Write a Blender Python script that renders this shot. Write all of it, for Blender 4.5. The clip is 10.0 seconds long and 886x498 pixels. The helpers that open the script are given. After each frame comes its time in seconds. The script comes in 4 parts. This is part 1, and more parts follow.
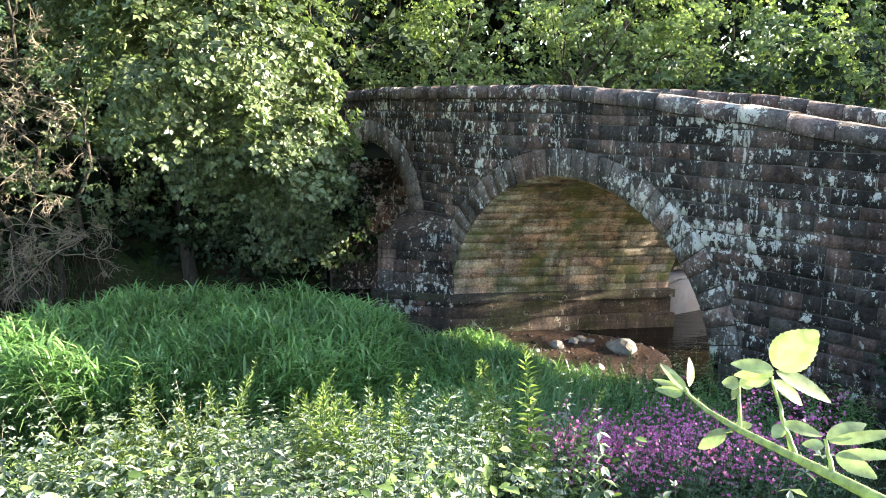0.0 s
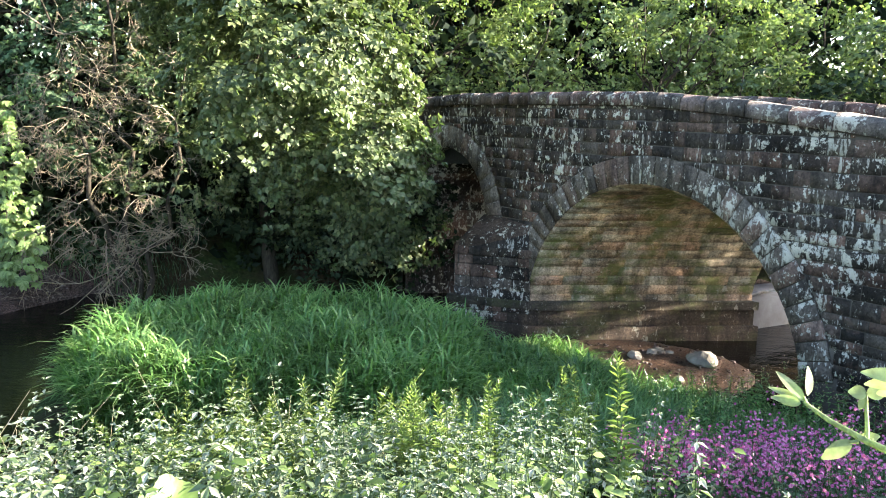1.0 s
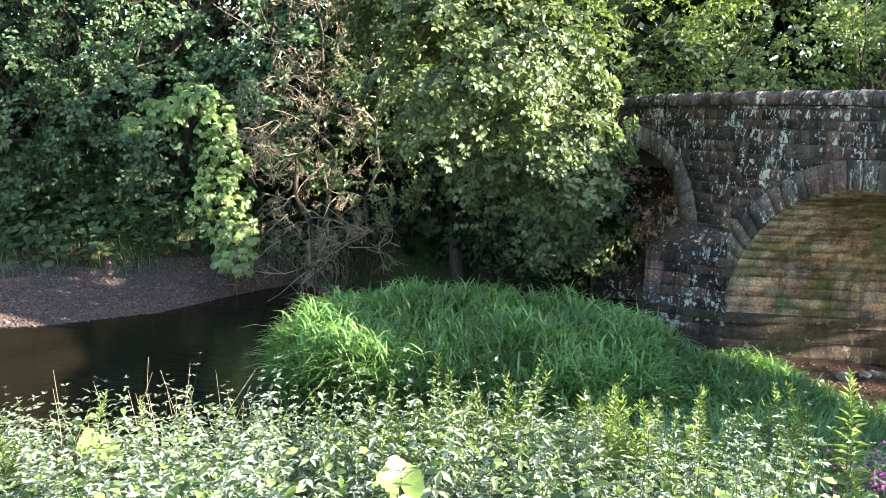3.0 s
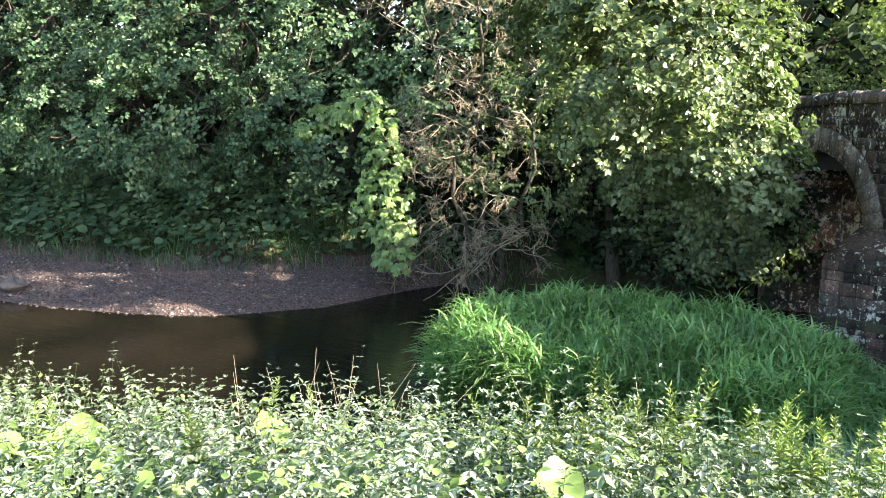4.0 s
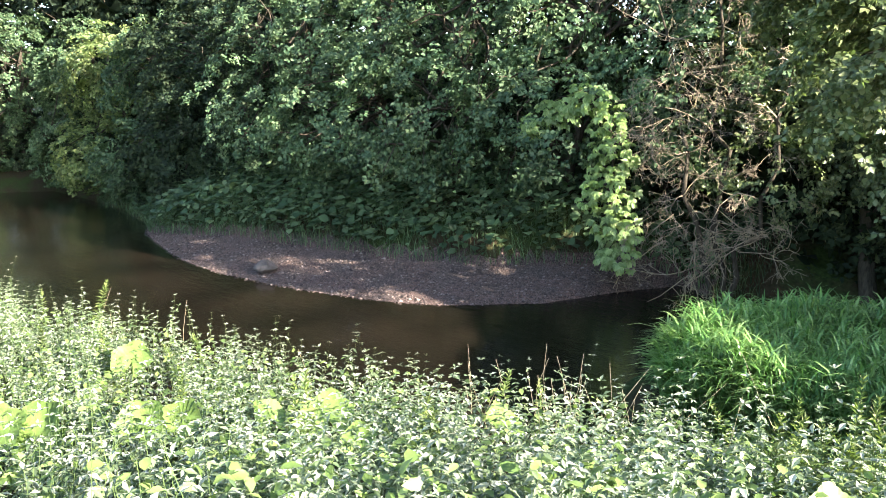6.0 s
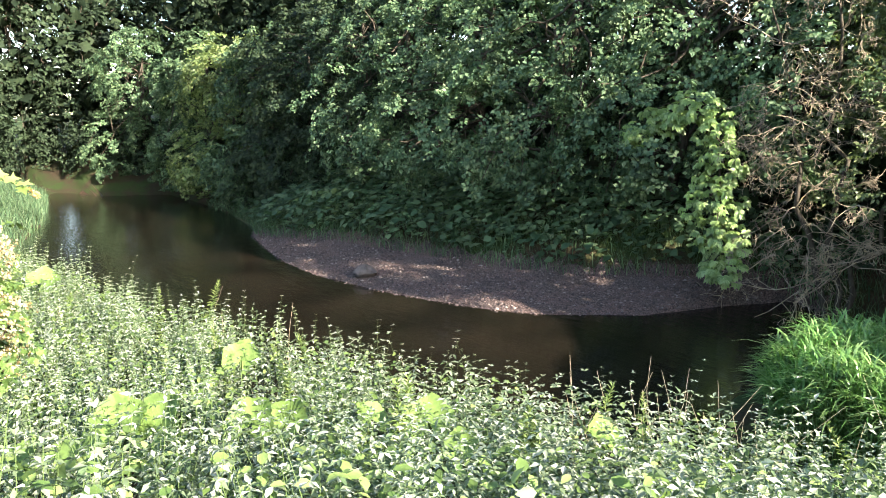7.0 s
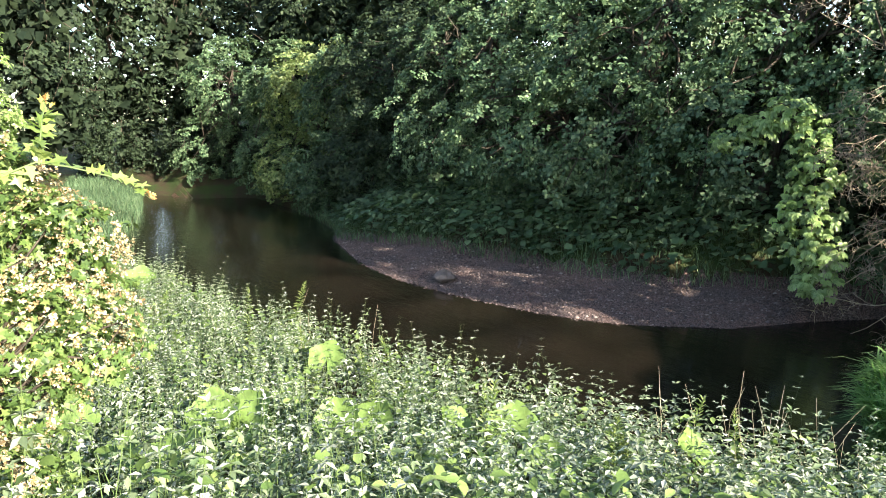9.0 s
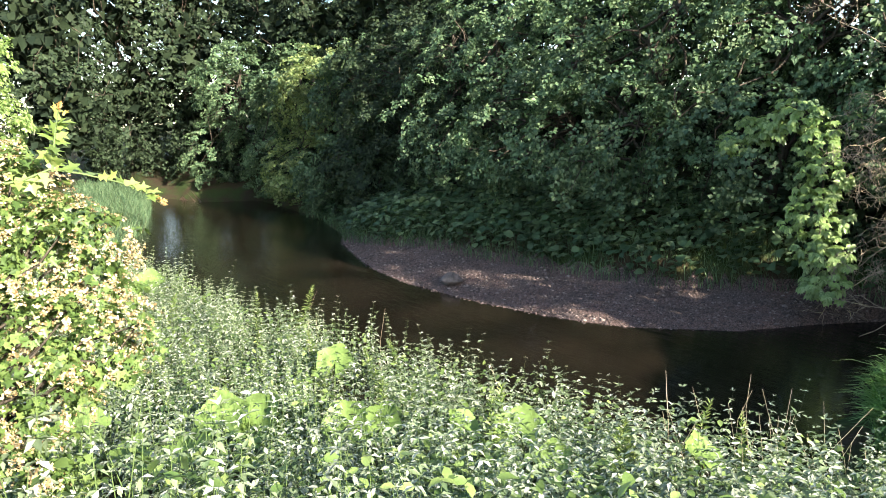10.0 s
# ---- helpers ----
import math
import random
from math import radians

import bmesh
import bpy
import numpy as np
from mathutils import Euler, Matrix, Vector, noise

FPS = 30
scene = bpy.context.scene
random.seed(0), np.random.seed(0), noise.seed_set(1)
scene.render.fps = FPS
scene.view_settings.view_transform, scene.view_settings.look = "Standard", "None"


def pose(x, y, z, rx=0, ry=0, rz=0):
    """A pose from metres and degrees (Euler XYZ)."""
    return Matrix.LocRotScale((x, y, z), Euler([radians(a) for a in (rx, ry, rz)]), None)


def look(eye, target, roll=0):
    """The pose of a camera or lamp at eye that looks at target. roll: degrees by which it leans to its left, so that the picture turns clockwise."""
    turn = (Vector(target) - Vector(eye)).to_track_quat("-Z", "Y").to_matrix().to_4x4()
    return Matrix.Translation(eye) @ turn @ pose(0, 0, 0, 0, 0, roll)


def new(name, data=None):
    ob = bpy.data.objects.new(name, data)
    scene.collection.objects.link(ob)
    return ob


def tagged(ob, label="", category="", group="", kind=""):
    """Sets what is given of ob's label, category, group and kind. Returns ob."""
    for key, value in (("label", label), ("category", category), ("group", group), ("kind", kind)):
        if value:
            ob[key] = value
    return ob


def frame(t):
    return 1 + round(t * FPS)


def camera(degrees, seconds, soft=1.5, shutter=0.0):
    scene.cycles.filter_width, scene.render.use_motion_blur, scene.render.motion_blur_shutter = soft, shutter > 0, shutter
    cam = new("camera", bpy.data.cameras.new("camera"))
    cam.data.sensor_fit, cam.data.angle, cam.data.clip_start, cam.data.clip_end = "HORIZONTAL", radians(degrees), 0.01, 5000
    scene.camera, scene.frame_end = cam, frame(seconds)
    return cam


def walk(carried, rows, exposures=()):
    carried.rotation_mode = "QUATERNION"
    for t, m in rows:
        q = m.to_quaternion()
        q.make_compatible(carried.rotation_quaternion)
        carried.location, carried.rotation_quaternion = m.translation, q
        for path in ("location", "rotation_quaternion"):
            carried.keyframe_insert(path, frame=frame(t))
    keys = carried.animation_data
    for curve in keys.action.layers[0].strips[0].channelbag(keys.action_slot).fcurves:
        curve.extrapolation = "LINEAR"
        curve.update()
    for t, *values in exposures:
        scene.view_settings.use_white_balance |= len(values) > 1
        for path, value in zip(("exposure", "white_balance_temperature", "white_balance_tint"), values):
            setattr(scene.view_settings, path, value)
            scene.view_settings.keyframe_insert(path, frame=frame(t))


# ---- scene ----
cam = camera(59.9, 10.0, soft=0.95)
PATH = [
    (0, (-0.479, -0.091, 4.415), (-0.552, 1.874, 4.048), 0.6),
    (0.5, (-0.568, -0.107, 4.406), (-0.725, 1.854, 4.048), 0.8),
    (1, (-0.64, -0.145, 4.39), (-0.891, 1.808, 4.038), 1.0),
    (1.5, (-0.694, -0.134, 4.372), (-1.036, 1.805, 4.021), 1.0),
    (2, (-0.77, -0.174, 4.379), (-1.213, 1.744, 4.026), 0.7),
    (2.2, (-0.798, -0.196, 4.381), (-1.284, 1.711, 4.025), 0.5),
    (3.3, (-0.882, -0.222, 4.355), (-1.671, 1.581, 3.998), 0.4),
    (3.5, (-0.891, -0.211, 4.345), (-1.753, 1.557, 3.983), -0.1),
    (4, (-0.906, -0.265, 4.352), (-1.951, 1.405, 4.006), 0.0),
    (4.5, (-0.978, -0.265, 4.325), (-2.147, 1.322, 3.987), 0.1),
    (5, (-1.012, -0.279, 4.304), (-2.286, 1.224, 3.958), 0.0),
    (5.5, (-1.051, -0.299, 4.314), (-2.424, 1.112, 3.96), -0.4),
    (7, (-1.122, -0.393, 4.33), (-2.744, 0.73, 4.001), -0.7),
    (7.5, (-1.137, -0.422, 4.317), (-2.809, 0.627, 3.994), -0.5),
    (8, (-1.173, -0.441, 4.311), (-2.876, 0.558, 3.99), -0.5),
    (8.5, (-1.176, -0.465, 4.323), (-2.895, 0.506, 4.008), -0.5),
    (9, (-1.165, -0.473, 4.329), (-2.894, 0.483, 4.018), -0.5),
    (9.5, (-1.149, -0.482, 4.34), (-2.883, 0.465, 4.031), -0.6),
    (10, (-1.136, -0.488, 4.343), (-2.875, 0.452, 4.039), -0.7),
]
EXPOSURES = [(0.0, 3.02), (2.0, 3.0), (3.5, 3.06), (5.5, 3.02), (7.0, 2.72), (8.0, 2.46), (10.0, 2.4)]
walk(cam, [(t, look(eye, target, roll)) for t, eye, target, roll in PATH], EXPOSURES)

# ---- light ----
SUN_AZ, SUN_EL = 8.0, 19.2          # degrees: from +x towards +y, and above the horizon
world = bpy.data.worlds.new("world")
scene.world = world
world.use_nodes = True
wn = world.node_tree
sky = wn.nodes.new("ShaderNodeTexSky")
sky.sky_type, sky.sun_disc = "NISHITA", False
sky.sun_elevation, sky.sun_rotation = radians(SUN_EL), radians(90 - SUN_AZ)
wn.links.new(sky.outputs[0], wn.nodes["Background"].inputs[0])
wn.nodes["Background"].inputs[1].default_value = 0.10
sun = new("sun", bpy.data.lights.new("sun", "SUN"))
sun.data.energy, sun.data.angle, sun.data.color = 5.0, radians(0.6), (1.0, 0.92, 0.78)
sun_way = Vector((math.cos(radians(SUN_EL)) * math.cos(radians(SUN_AZ)), math.cos(radians(SUN_EL)) * math.sin(radians(SUN_AZ)), math.sin(radians(SUN_EL))))
sun.matrix_world = look(sun_way * 50, (0, 0, 0))


# ---- materials ----
class Nodes:
    """A short hand for node materials."""

    def __init__(self, name):
        self.m = bpy.data.materials.new(name)
        self.m.use_nodes = True
        self.t = self.m.node_tree
        self.b = self.t.nodes["Principled BSDF"]
        self.out = self.t.nodes["Material Output"]
        self.geo = self.t.nodes.new("ShaderNodeNewGeometry")

    def put(self, socket, v):
        if isinstance(v, bpy.types.NodeSocket):
            self.t.links.new(v, socket)
        else:
            socket.default_value = (*v, 1) if isinstance(v, tuple) and len(v) == 3 and socket.type == "RGBA" else v

    def noise(self, scale, detail=4.0, rough=0.55, stretch=None, where=None):
        n = self.t.nodes.new("ShaderNodeTexNoise")
        n.inputs["Scale"].default_value, n.inputs["Detail"].default_value, n.inputs["Roughness"].default_value = scale, detail, rough
        at = where or self.geo.outputs["Position"]
        if stretch:
            q = self.t.nodes.new("ShaderNodeMapping")
            q.inputs["Scale"].default_value = stretch
            self.t.links.new(at, q.inputs[0])
            at = q.outputs[0]
        self.t.links.new(at, n.inputs["Vector"])
        return n.outputs["Fac"]

    def cells(self, scale, out="Distance", where=None):
        n = self.t.nodes.new("ShaderNodeTexVoronoi")
        n.inputs["Scale"].default_value = scale
        self.t.links.new(where or self.geo.outputs["Position"], n.inputs["Vector"])
        return n.outputs[out]

    def ramp(self, fac, *stops):
        n = self.t.nodes.new("ShaderNodeValToRGB")
        e = n.color_ramp.elements
        while len(e) < len(stops):
            e.new(0.5)
        for k, (p, c) in zip(e, stops):
            k.position, k.color = p, (c, c, c, 1) if isinstance(c, (int, float)) else (*c, 1)
        self.put(n.inputs[0], fac)
        return n.outputs[0]

    def mix(self, fac, a, b, how="MIX"):
        n = self.t.nodes.new("ShaderNodeMix")
        n.data_type, n.blend_type = "RGBA", how
        self.put(n.inputs[0], fac)
        self.put(n.inputs[6], a)
        self.put(n.inputs[7], b)
        return n.outputs[2]

    def calc(self, how, a, b):
        n = self.t.nodes.new("ShaderNodeMath")
        n.operation = how
        self.put(n.inputs[0], a)
        self.put(n.inputs[1], b)
        return n.outputs[0]

    def bump(self, height, strength=0.4, distance=0.02):
        n = self.t.nodes.new("ShaderNodeBump")
        n.inputs["Strength"].default_value, n.inputs["Distance"].default_value = strength, distance
        self.put(n.inputs["Height"], height)
        self.t.links.new(n.outputs[0], self.b.inputs["Normal"])

    def each(self):
        n = self.t.nodes.new("ShaderNodeObjectInfo")
        return n.outputs["Random"]

    def done(self, colour, rough=0.8, spec=0.3):
        self.put(self.b.inputs["Base Color"], colour)
        self.put(self.b.inputs["Roughness"], rough)
        self.put(self.b.inputs["Specular IOR Level"], spec)
        return self.m


def leaf_material(name, dark, mid, light, thin=0.4, rough=0.45, spec=0.4, patch=0.7):
    n = Nodes(name)
    own = n.ramp(n.geo.outputs["Random Per Island"], (0.0, dark), (0.5, mid), (1.0, light))
    big = n.ramp(n.noise(patch, 3), (0.35, 0.65), (0.65, 1.15))
    colour = n.mix(1.0, n.mix(1.0, own, big, "MULTIPLY"), (1.03, 1.0, 1.12), "MULTIPLY")
    n.done(colour, rough, spec)
    through_leaf = n.t.nodes.new("ShaderNodeBsdfTranslucent")
    warm = n.mix(1.0, colour, (1.12, 1.28, 0.68), "MULTIPLY")
    n.put(through_leaf.inputs[0], warm)
    both = n.t.nodes.new("ShaderNodeMixShader")
    both.inputs[0].default_value = thin
    n.t.links.new(n.b.outputs[0], both.inputs[1])
    n.t.links.new(through_leaf.outputs[0], both.inputs[2])
    n.t.links.new(both.outputs[0], n.out.inputs[0])
    return n.m


def stone_material(name, dark, mid, red, lichen=0.5, moss=0.0, joined=False):
    n = Nodes(name)
    own = n.geo.outputs["Random Per Island"] if joined else n.each()
    each = n.mix(own, dark, mid)
    each = n.mix(n.ramp(n.calc("FRACT", n.calc("MULTIPLY", own, 7.31), 0.0), (0.6, 0.0), (0.95, 0.8)), each, red)
    grime = n.ramp(n.noise(1.6, 6, 0.65), (0.3, 0.3), (0.7, 1.5))
    c = n.mix(1.0, each, grime, "MULTIPLY")
    c = n.mix(1.0, c, n.ramp(n.noise(24, 6, 0.75), (0.3, 0.35), (0.7, 1.7)), "MULTIPLY")
    streak = n.ramp(n.noise(1.0, 6, 0.65, (6.0, 6.0, 0.7)), (0.45, 0.0), (0.7, 0.75))
    c = n.mix(streak, c, (0.014, 0.013, 0.013))
    rust = n.ramp(n.noise(2.6, 5, 0.7), (0.58, 0.0), (0.72, 0.55))
    c = n.mix(rust, c, red)
    if moss:
        m = n.ramp(n.noise(1.1, 6, 0.7), (0.48, 0.0), (0.6, moss))
        c = n.mix(m, c, (0.12, 0.14, 0.04))
        dark_bed = n.ramp(n.noise(1.0, 6, 0.7, (1.2, 1.2, 9.0)), (0.5, 0.0), (0.7, 0.8))
        c = n.mix(dark_bed, c, (0.035, 0.03, 0.022))
    # lichen: ragged crusts where it has settled, fine specks and runs below the coping
    zone = n.ramp(n.noise(0.9, 3, 0.5), (0.35, 0.0), (0.7, lichen))
    crust = n.ramp(n.calc("ADD", n.noise(4.4, 9, 0.68, (1.0, 1.0, 0.85)), n.calc("MULTIPLY", zone, 0.10)), (0.63, 0.0), (0.65, 1.0))
    speck = n.ramp(n.calc("ADD", n.noise(13, 6, 0.7, (1.0, 1.0, 0.75)), n.calc("MULTIPLY", zone, 0.12)), (0.635, 0.0), (0.67, 0.9))
    runs = n.ramp(n.calc("ADD", n.noise(5.0, 7, 0.7, (1.6, 1.6, 0.35)), n.calc("MULTIPLY", zone, 0.10)), (0.64, 0.0), (0.67, 0.75))
    spots = n.calc("MULTIPLY", n.calc("MAXIMUM", n.calc("MAXIMUM", crust, speck), runs), min(1.0, lichen * 1.1))
    broken = n.ramp(n.noise(34, 5, 0.7), (0.32, 0.35), (0.46, 1.0))
    pale = n.mix(n.noise(9, 4), (0.44, 0.41, 0.35), (0.80, 0.75, 0.66))
    c = n.mix(n.calc("MULTIPLY", spots, broken), c, pale)
    n.bump(n.calc("ADD", n.noise(30, 6, 0.75), n.calc("MULTIPLY", n.noise(7, 4), 1.3)), 0.7, 0.03)
    return n.done(c, 0.92, 0.15)


M_STONE = stone_material("old_sandstone", (0.036, 0.030, 0.027), (0.11, 0.089, 0.075), (0.19, 0.115, 0.09), 0.95)
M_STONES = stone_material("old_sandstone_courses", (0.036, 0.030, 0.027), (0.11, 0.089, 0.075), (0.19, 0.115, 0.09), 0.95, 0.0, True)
M_RING = stone_material("ring_sandstone", (0.12, 0.098, 0.083), (0.22, 0.18, 0.15), (0.24, 0.15, 0.12), 0.9)
M_COPE = stone_material("coping_sandstone", (0.11, 0.09, 0.08), (0.19, 0.155, 0.14), (0.22, 0.135, 0.12), 0.85)
# Paler than the face stone: light caught under the arch is in the colour.
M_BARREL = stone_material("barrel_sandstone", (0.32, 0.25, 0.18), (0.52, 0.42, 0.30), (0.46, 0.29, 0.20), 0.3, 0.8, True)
M_WET = stone_material("wet_plinth_stone", (0.075, 0.06, 0.046), (0.075, 0.06, 0.046), (0.085, 0.06, 0.045), 0.3, 0.3)
n = Nodes("mortar")
n.bump(n.noise(40, 5), 0.5)
M_MORTAR = n.done(n.ramp(n.noise(3, 5), (0.3, (0.05, 0.042, 0.036)), (0.7, (0.16, 0.14, 0.12))), 0.95, 0.1)
n = Nodes("asphalt")
M_ROAD = n.done(n.ramp(n.noise(30, 5), (0.3, 0.04), (0.7, 0.07)), 0.9, 0.2)
n = Nodes("concrete")
n.bump(n.noise(30, 5), 0.3)
M_CONCRETE = n.done(n.ramp(n.noise(2.5, 6, 0.65), (0.3, (0.30, 0.24, 0.20)), (0.7, (0.46, 0.39, 0.33))), 0.9, 0.15)
n = Nodes("soil")
n.bump(n.noise(9, 6, 0.7), 0.8, 0.06)
M_SOIL = n.done(n.mix(n.ramp(n.noise(0.8, 5, 0.6), (0.4, 0.0), (0.6, 1.0)), n.ramp(n.noise(12, 5), (0.3, (0.03, 0.022, 0.014)), (0.7, (0.07, 0.05, 0.03))), n.ramp(n.noise(14, 5), (0.3, (0.022, 0.035, 0.012)), (0.7, (0.05, 0.075, 0.022)))), 0.95, 0.1)
n = Nodes("shingle")
g1, g2 = n.cells(34, "Color"), n.cells(34)
tone = n.ramp(g1, (0.0, (0.052, 0.037, 0.034)), (0.5, (0.11, 0.077, 0.069)), (1.0, (0.20, 0.15, 0.132)))
tone = n.mix(n.ramp(n.noise(1.2, 4), (0.4, 0.25), (0.6, 0.0)), tone, (0.26, 0.13, 0.10))
n.bump(n.ramp(g2, (0.0, 1.0), (0.6, 0.0)), 0.6, 0.02)
M_SHINGLE = n.done(n.mix(n.ramp(g2, (0.45, 0.0), (0.7, 0.8)), tone, (0.02, 0.015, 0.012)), 0.85, 0.25)
n = Nodes("wet_shingle")
g1, g2 = n.cells(26, "Color"), n.cells(26)
n.bump(n.ramp(g2, (0.0, 1.0), (0.6, 0.0)), 0.7, 0.025)
M_WETBED = n.done(n.mix(n.ramp(g2, (0.45, 0.0), (0.7, 0.8)), n.ramp(g1, (0.0, (0.045, 0.026, 0.017)), (0.6, (0.10, 0.056, 0.036)), (1.0, (0.17, 0.11, 0.08))), (0.015, 0.01, 0.008)), 0.35, 0.5)
n = Nodes("river_water")
rip = n.calc("ADD", n.noise(3.0, 4, 0.55, (0.55, 1.6, 1.0)), n.calc("MULTIPLY", n.noise(14, 3, 0.5, (0.6, 1.5, 1.0)), 0.25))
n.bump(rip, 0.22, 0.06)
n.b.inputs["IOR"].default_value = 1.33
M_WATER = n.done(n.ramp(n.noise(0.5, 4), (0.35, (0.007, 0.0056, 0.004)), (0.65, (0.016, 0.012, 0.008))), 0.05, 0.5)
n = Nodes("bark")
n.bump(n.noise(10, 6, 0.7, (3, 3, 0.6)), 0.9, 0.03)
M_BARK = n.done(n.ramp(n.noise(7, 6, 0.7, (3, 3, 0.6)), (0.3, (0.030, 0.024, 0.018)), (0.7, (0.10, 0.085, 0.065))), 0.95, 0.1)
n = Nodes("lichened_twigs")
n.bump(n.noise(40, 4), 0.5, 0.01)
M_TWIG = n.done(n.ramp(n.noise(3.5, 5, 0.65), (0.35, (0.17, 0.135, 0.10)), (0.55, (0.33, 0.27, 0.20)), (0.75, (0.44, 0.37, 0.15))), 0.95, 0.1)
M_PALE = Nodes("dry_straw").done((0.42, 0.36, 0.24), 0.8, 0.2)
M_LEAF_SYC = leaf_material("sycamore_leaves", (0.06, 0.092, 0.034), (0.115, 0.16, 0.058), (0.22, 0.255, 0.11), 0.32, 0.42, 0.5)
M_LEAF_ALD = leaf_material("alder_leaves", (0.044, 0.088, 0.04), (0.088, 0.15, 0.067), (0.18, 0.25, 0.12), 0.3, 0.5, 0.25)
# Darkened copy: shade under and among the far trees is put into the colour.
M_LEAF_DARK = leaf_material("shade_painted_leaves", (0.016, 0.030, 0.015), (0.032, 0.053, 0.024), (0.055, 0.082, 0.038), 0.28, 0.6, 0.2)
# Near-black: the shade between the boughs is put into this colour.
M_LEAF_CORE = leaf_material("gap_shade_leaves", (0.010, 0.018, 0.010), (0.018, 0.030, 0.014), (0.03, 0.045, 0.02), 0.1, 0.7, 0.1)
M_LEAF_HAW = leaf_material("hedge_leaves", (0.11, 0.16, 0.055), (0.20, 0.27, 0.09), (0.33, 0.38, 0.15), 0.42)
M_LEAF_BUSH = leaf_material("hawthorn_leaves", (0.04, 0.075, 0.018), (0.085, 0.14, 0.032), (0.16, 0.22, 0.06), 0.3)
M_LEAF_CHE = leaf_material("chestnut_leaves", (0.15, 0.235, 0.065), (0.25, 0.36, 0.10), (0.36, 0.46, 0.18), 0.38, 0.38, 0.5)
M_NETTLE = leaf_material("nettle_leaves", (0.06, 0.10, 0.04), (0.19, 0.245, 0.125), (0.52, 0.55, 0.42), 0.32, 0.5, 0.35, 1.2)
M_COVER = leaf_material("low_herb_leaves", (0.055, 0.10, 0.025), (0.13, 0.20, 0.05), (0.25, 0.33, 0.10), 0.34, 0.5, 0.35, 1.0)
M_HERB = leaf_material("willowherb_leaves", (0.12, 0.18, 0.045), (0.19, 0.27, 0.065), (0.28, 0.34, 0.11), 0.38)
M_REED = leaf_material("reed_blades", (0.06, 0.155, 0.034), (0.14, 0.28, 0.065), (0.30, 0.44, 0.15), 0.32, 0.36, 0.5)
M_BUTTER = leaf_material("butterbur_leaves", (0.11, 0.19, 0.045), (0.15, 0.24, 0.055), (0.20, 0.29, 0.075), 0.34, 0.5, 0.4, 9.0)
M_BLOOM = leaf_material("cream_blossom", (0.17, 0.11, 0.04), (0.32, 0.25, 0.11), (0.52, 0.48, 0.30), 0.12, 0.7)
M_PINK = leaf_material("campion_petals", (0.48, 0.07, 0.24), (0.62, 0.15, 0.34), (0.78, 0.36, 0.52), 0.25, 0.6)
M_RUST = leaf_material("young_red_leaves", (0.30, 0.14, 0.05), (0.38, 0.22, 0.07), (0.34, 0.30, 0.08), 0.4)
M_STEM = Nodes("green_stems").done((0.085, 0.125, 0.04), 0.6, 0.3)
n = Nodes("river_stone")
n.bump(n.noise(20, 5), 0.5)
M_ROCK = n.done(n.ramp(n.noise(4, 6, 0.65), (0.3, (0.13, 0.11, 0.09)), (0.7, (0.42, 0.38, 0.33))), 0.85, 0.25)

rng = np.random.default_rng(7)


# ---- mesh helpers ----
def np_mesh(name, verts, tris, mats, index=None, smooth=False):
    """A mesh of triangles from arrays."""
    me = bpy.data.meshes.new(name)
    verts, tris = np.asarray(verts, dtype=np.float32), np.asarray(tris, dtype=np.int32)
    me.vertices.add(len(verts))
    me.vertices.foreach_set("co", verts.ravel())
    me.loops.add(tris.size)
    me.loops.foreach_set("vertex_index", tris.ravel())
    me.polygons.add(len(tris))
    me.polygons.foreach_set("loop_start", np.arange(0, tris.size, 3, dtype=np.int32))
    for m in mats if isinstance(mats, (list, tuple)) else [mats]:
        me.materials.append(m)
    if index is not None:
        me.polygons.foreach_set("material_index", np.asarray(index, dtype=np.int32))
    if smooth:
        me.polygons.foreach_set("use_smooth", np.ones(len(tris), dtype=bool))
    me.update(calc_edges=True)
    return me


def thing(name, label, category, group="", kind="", at=(0, 0, 0)):
    ob = new(name)
    ob.location = at
    ob.empty_display_size = 0.2
    return tagged(ob, label, category, group, kind)


def part(name, me, parent, label="", kind=""):
    ob = new(name, me)
    if parent is not None:
        ob.parent = parent
        ob.matrix_parent_inverse = Matrix.Translation(parent.matrix_basis.translation).inverted() if parent.parent is None else Matrix()
    return tagged(ob, label, "", "", kind)


class Soup:
    """Gathers triangles."""

    def __init__(self):
        self.v, self.f, self.k, self.count = [], [], [], 0

    def add(self, v, f, k=0):
        v, f = np.asarray(v, dtype=np.float32).reshape(-1, 3), np.asarray(f, dtype=np.int32).reshape(-1, 3)
        self.v.append(v)
        self.f.append(f + self.count)
        self.k.append(np.full(len(f), k, dtype=np.int32))
        self.count += len(v)

    def mesh(self, name, mats, smooth=False):
        return np_mesh(name, np.concatenate(self.v), np.concatenate(self.f), mats, np.concatenate(self.k), smooth)


def unit(a):
    return a / np.maximum(np.linalg.norm(a, axis=-1, keepdims=True), 1e-9)


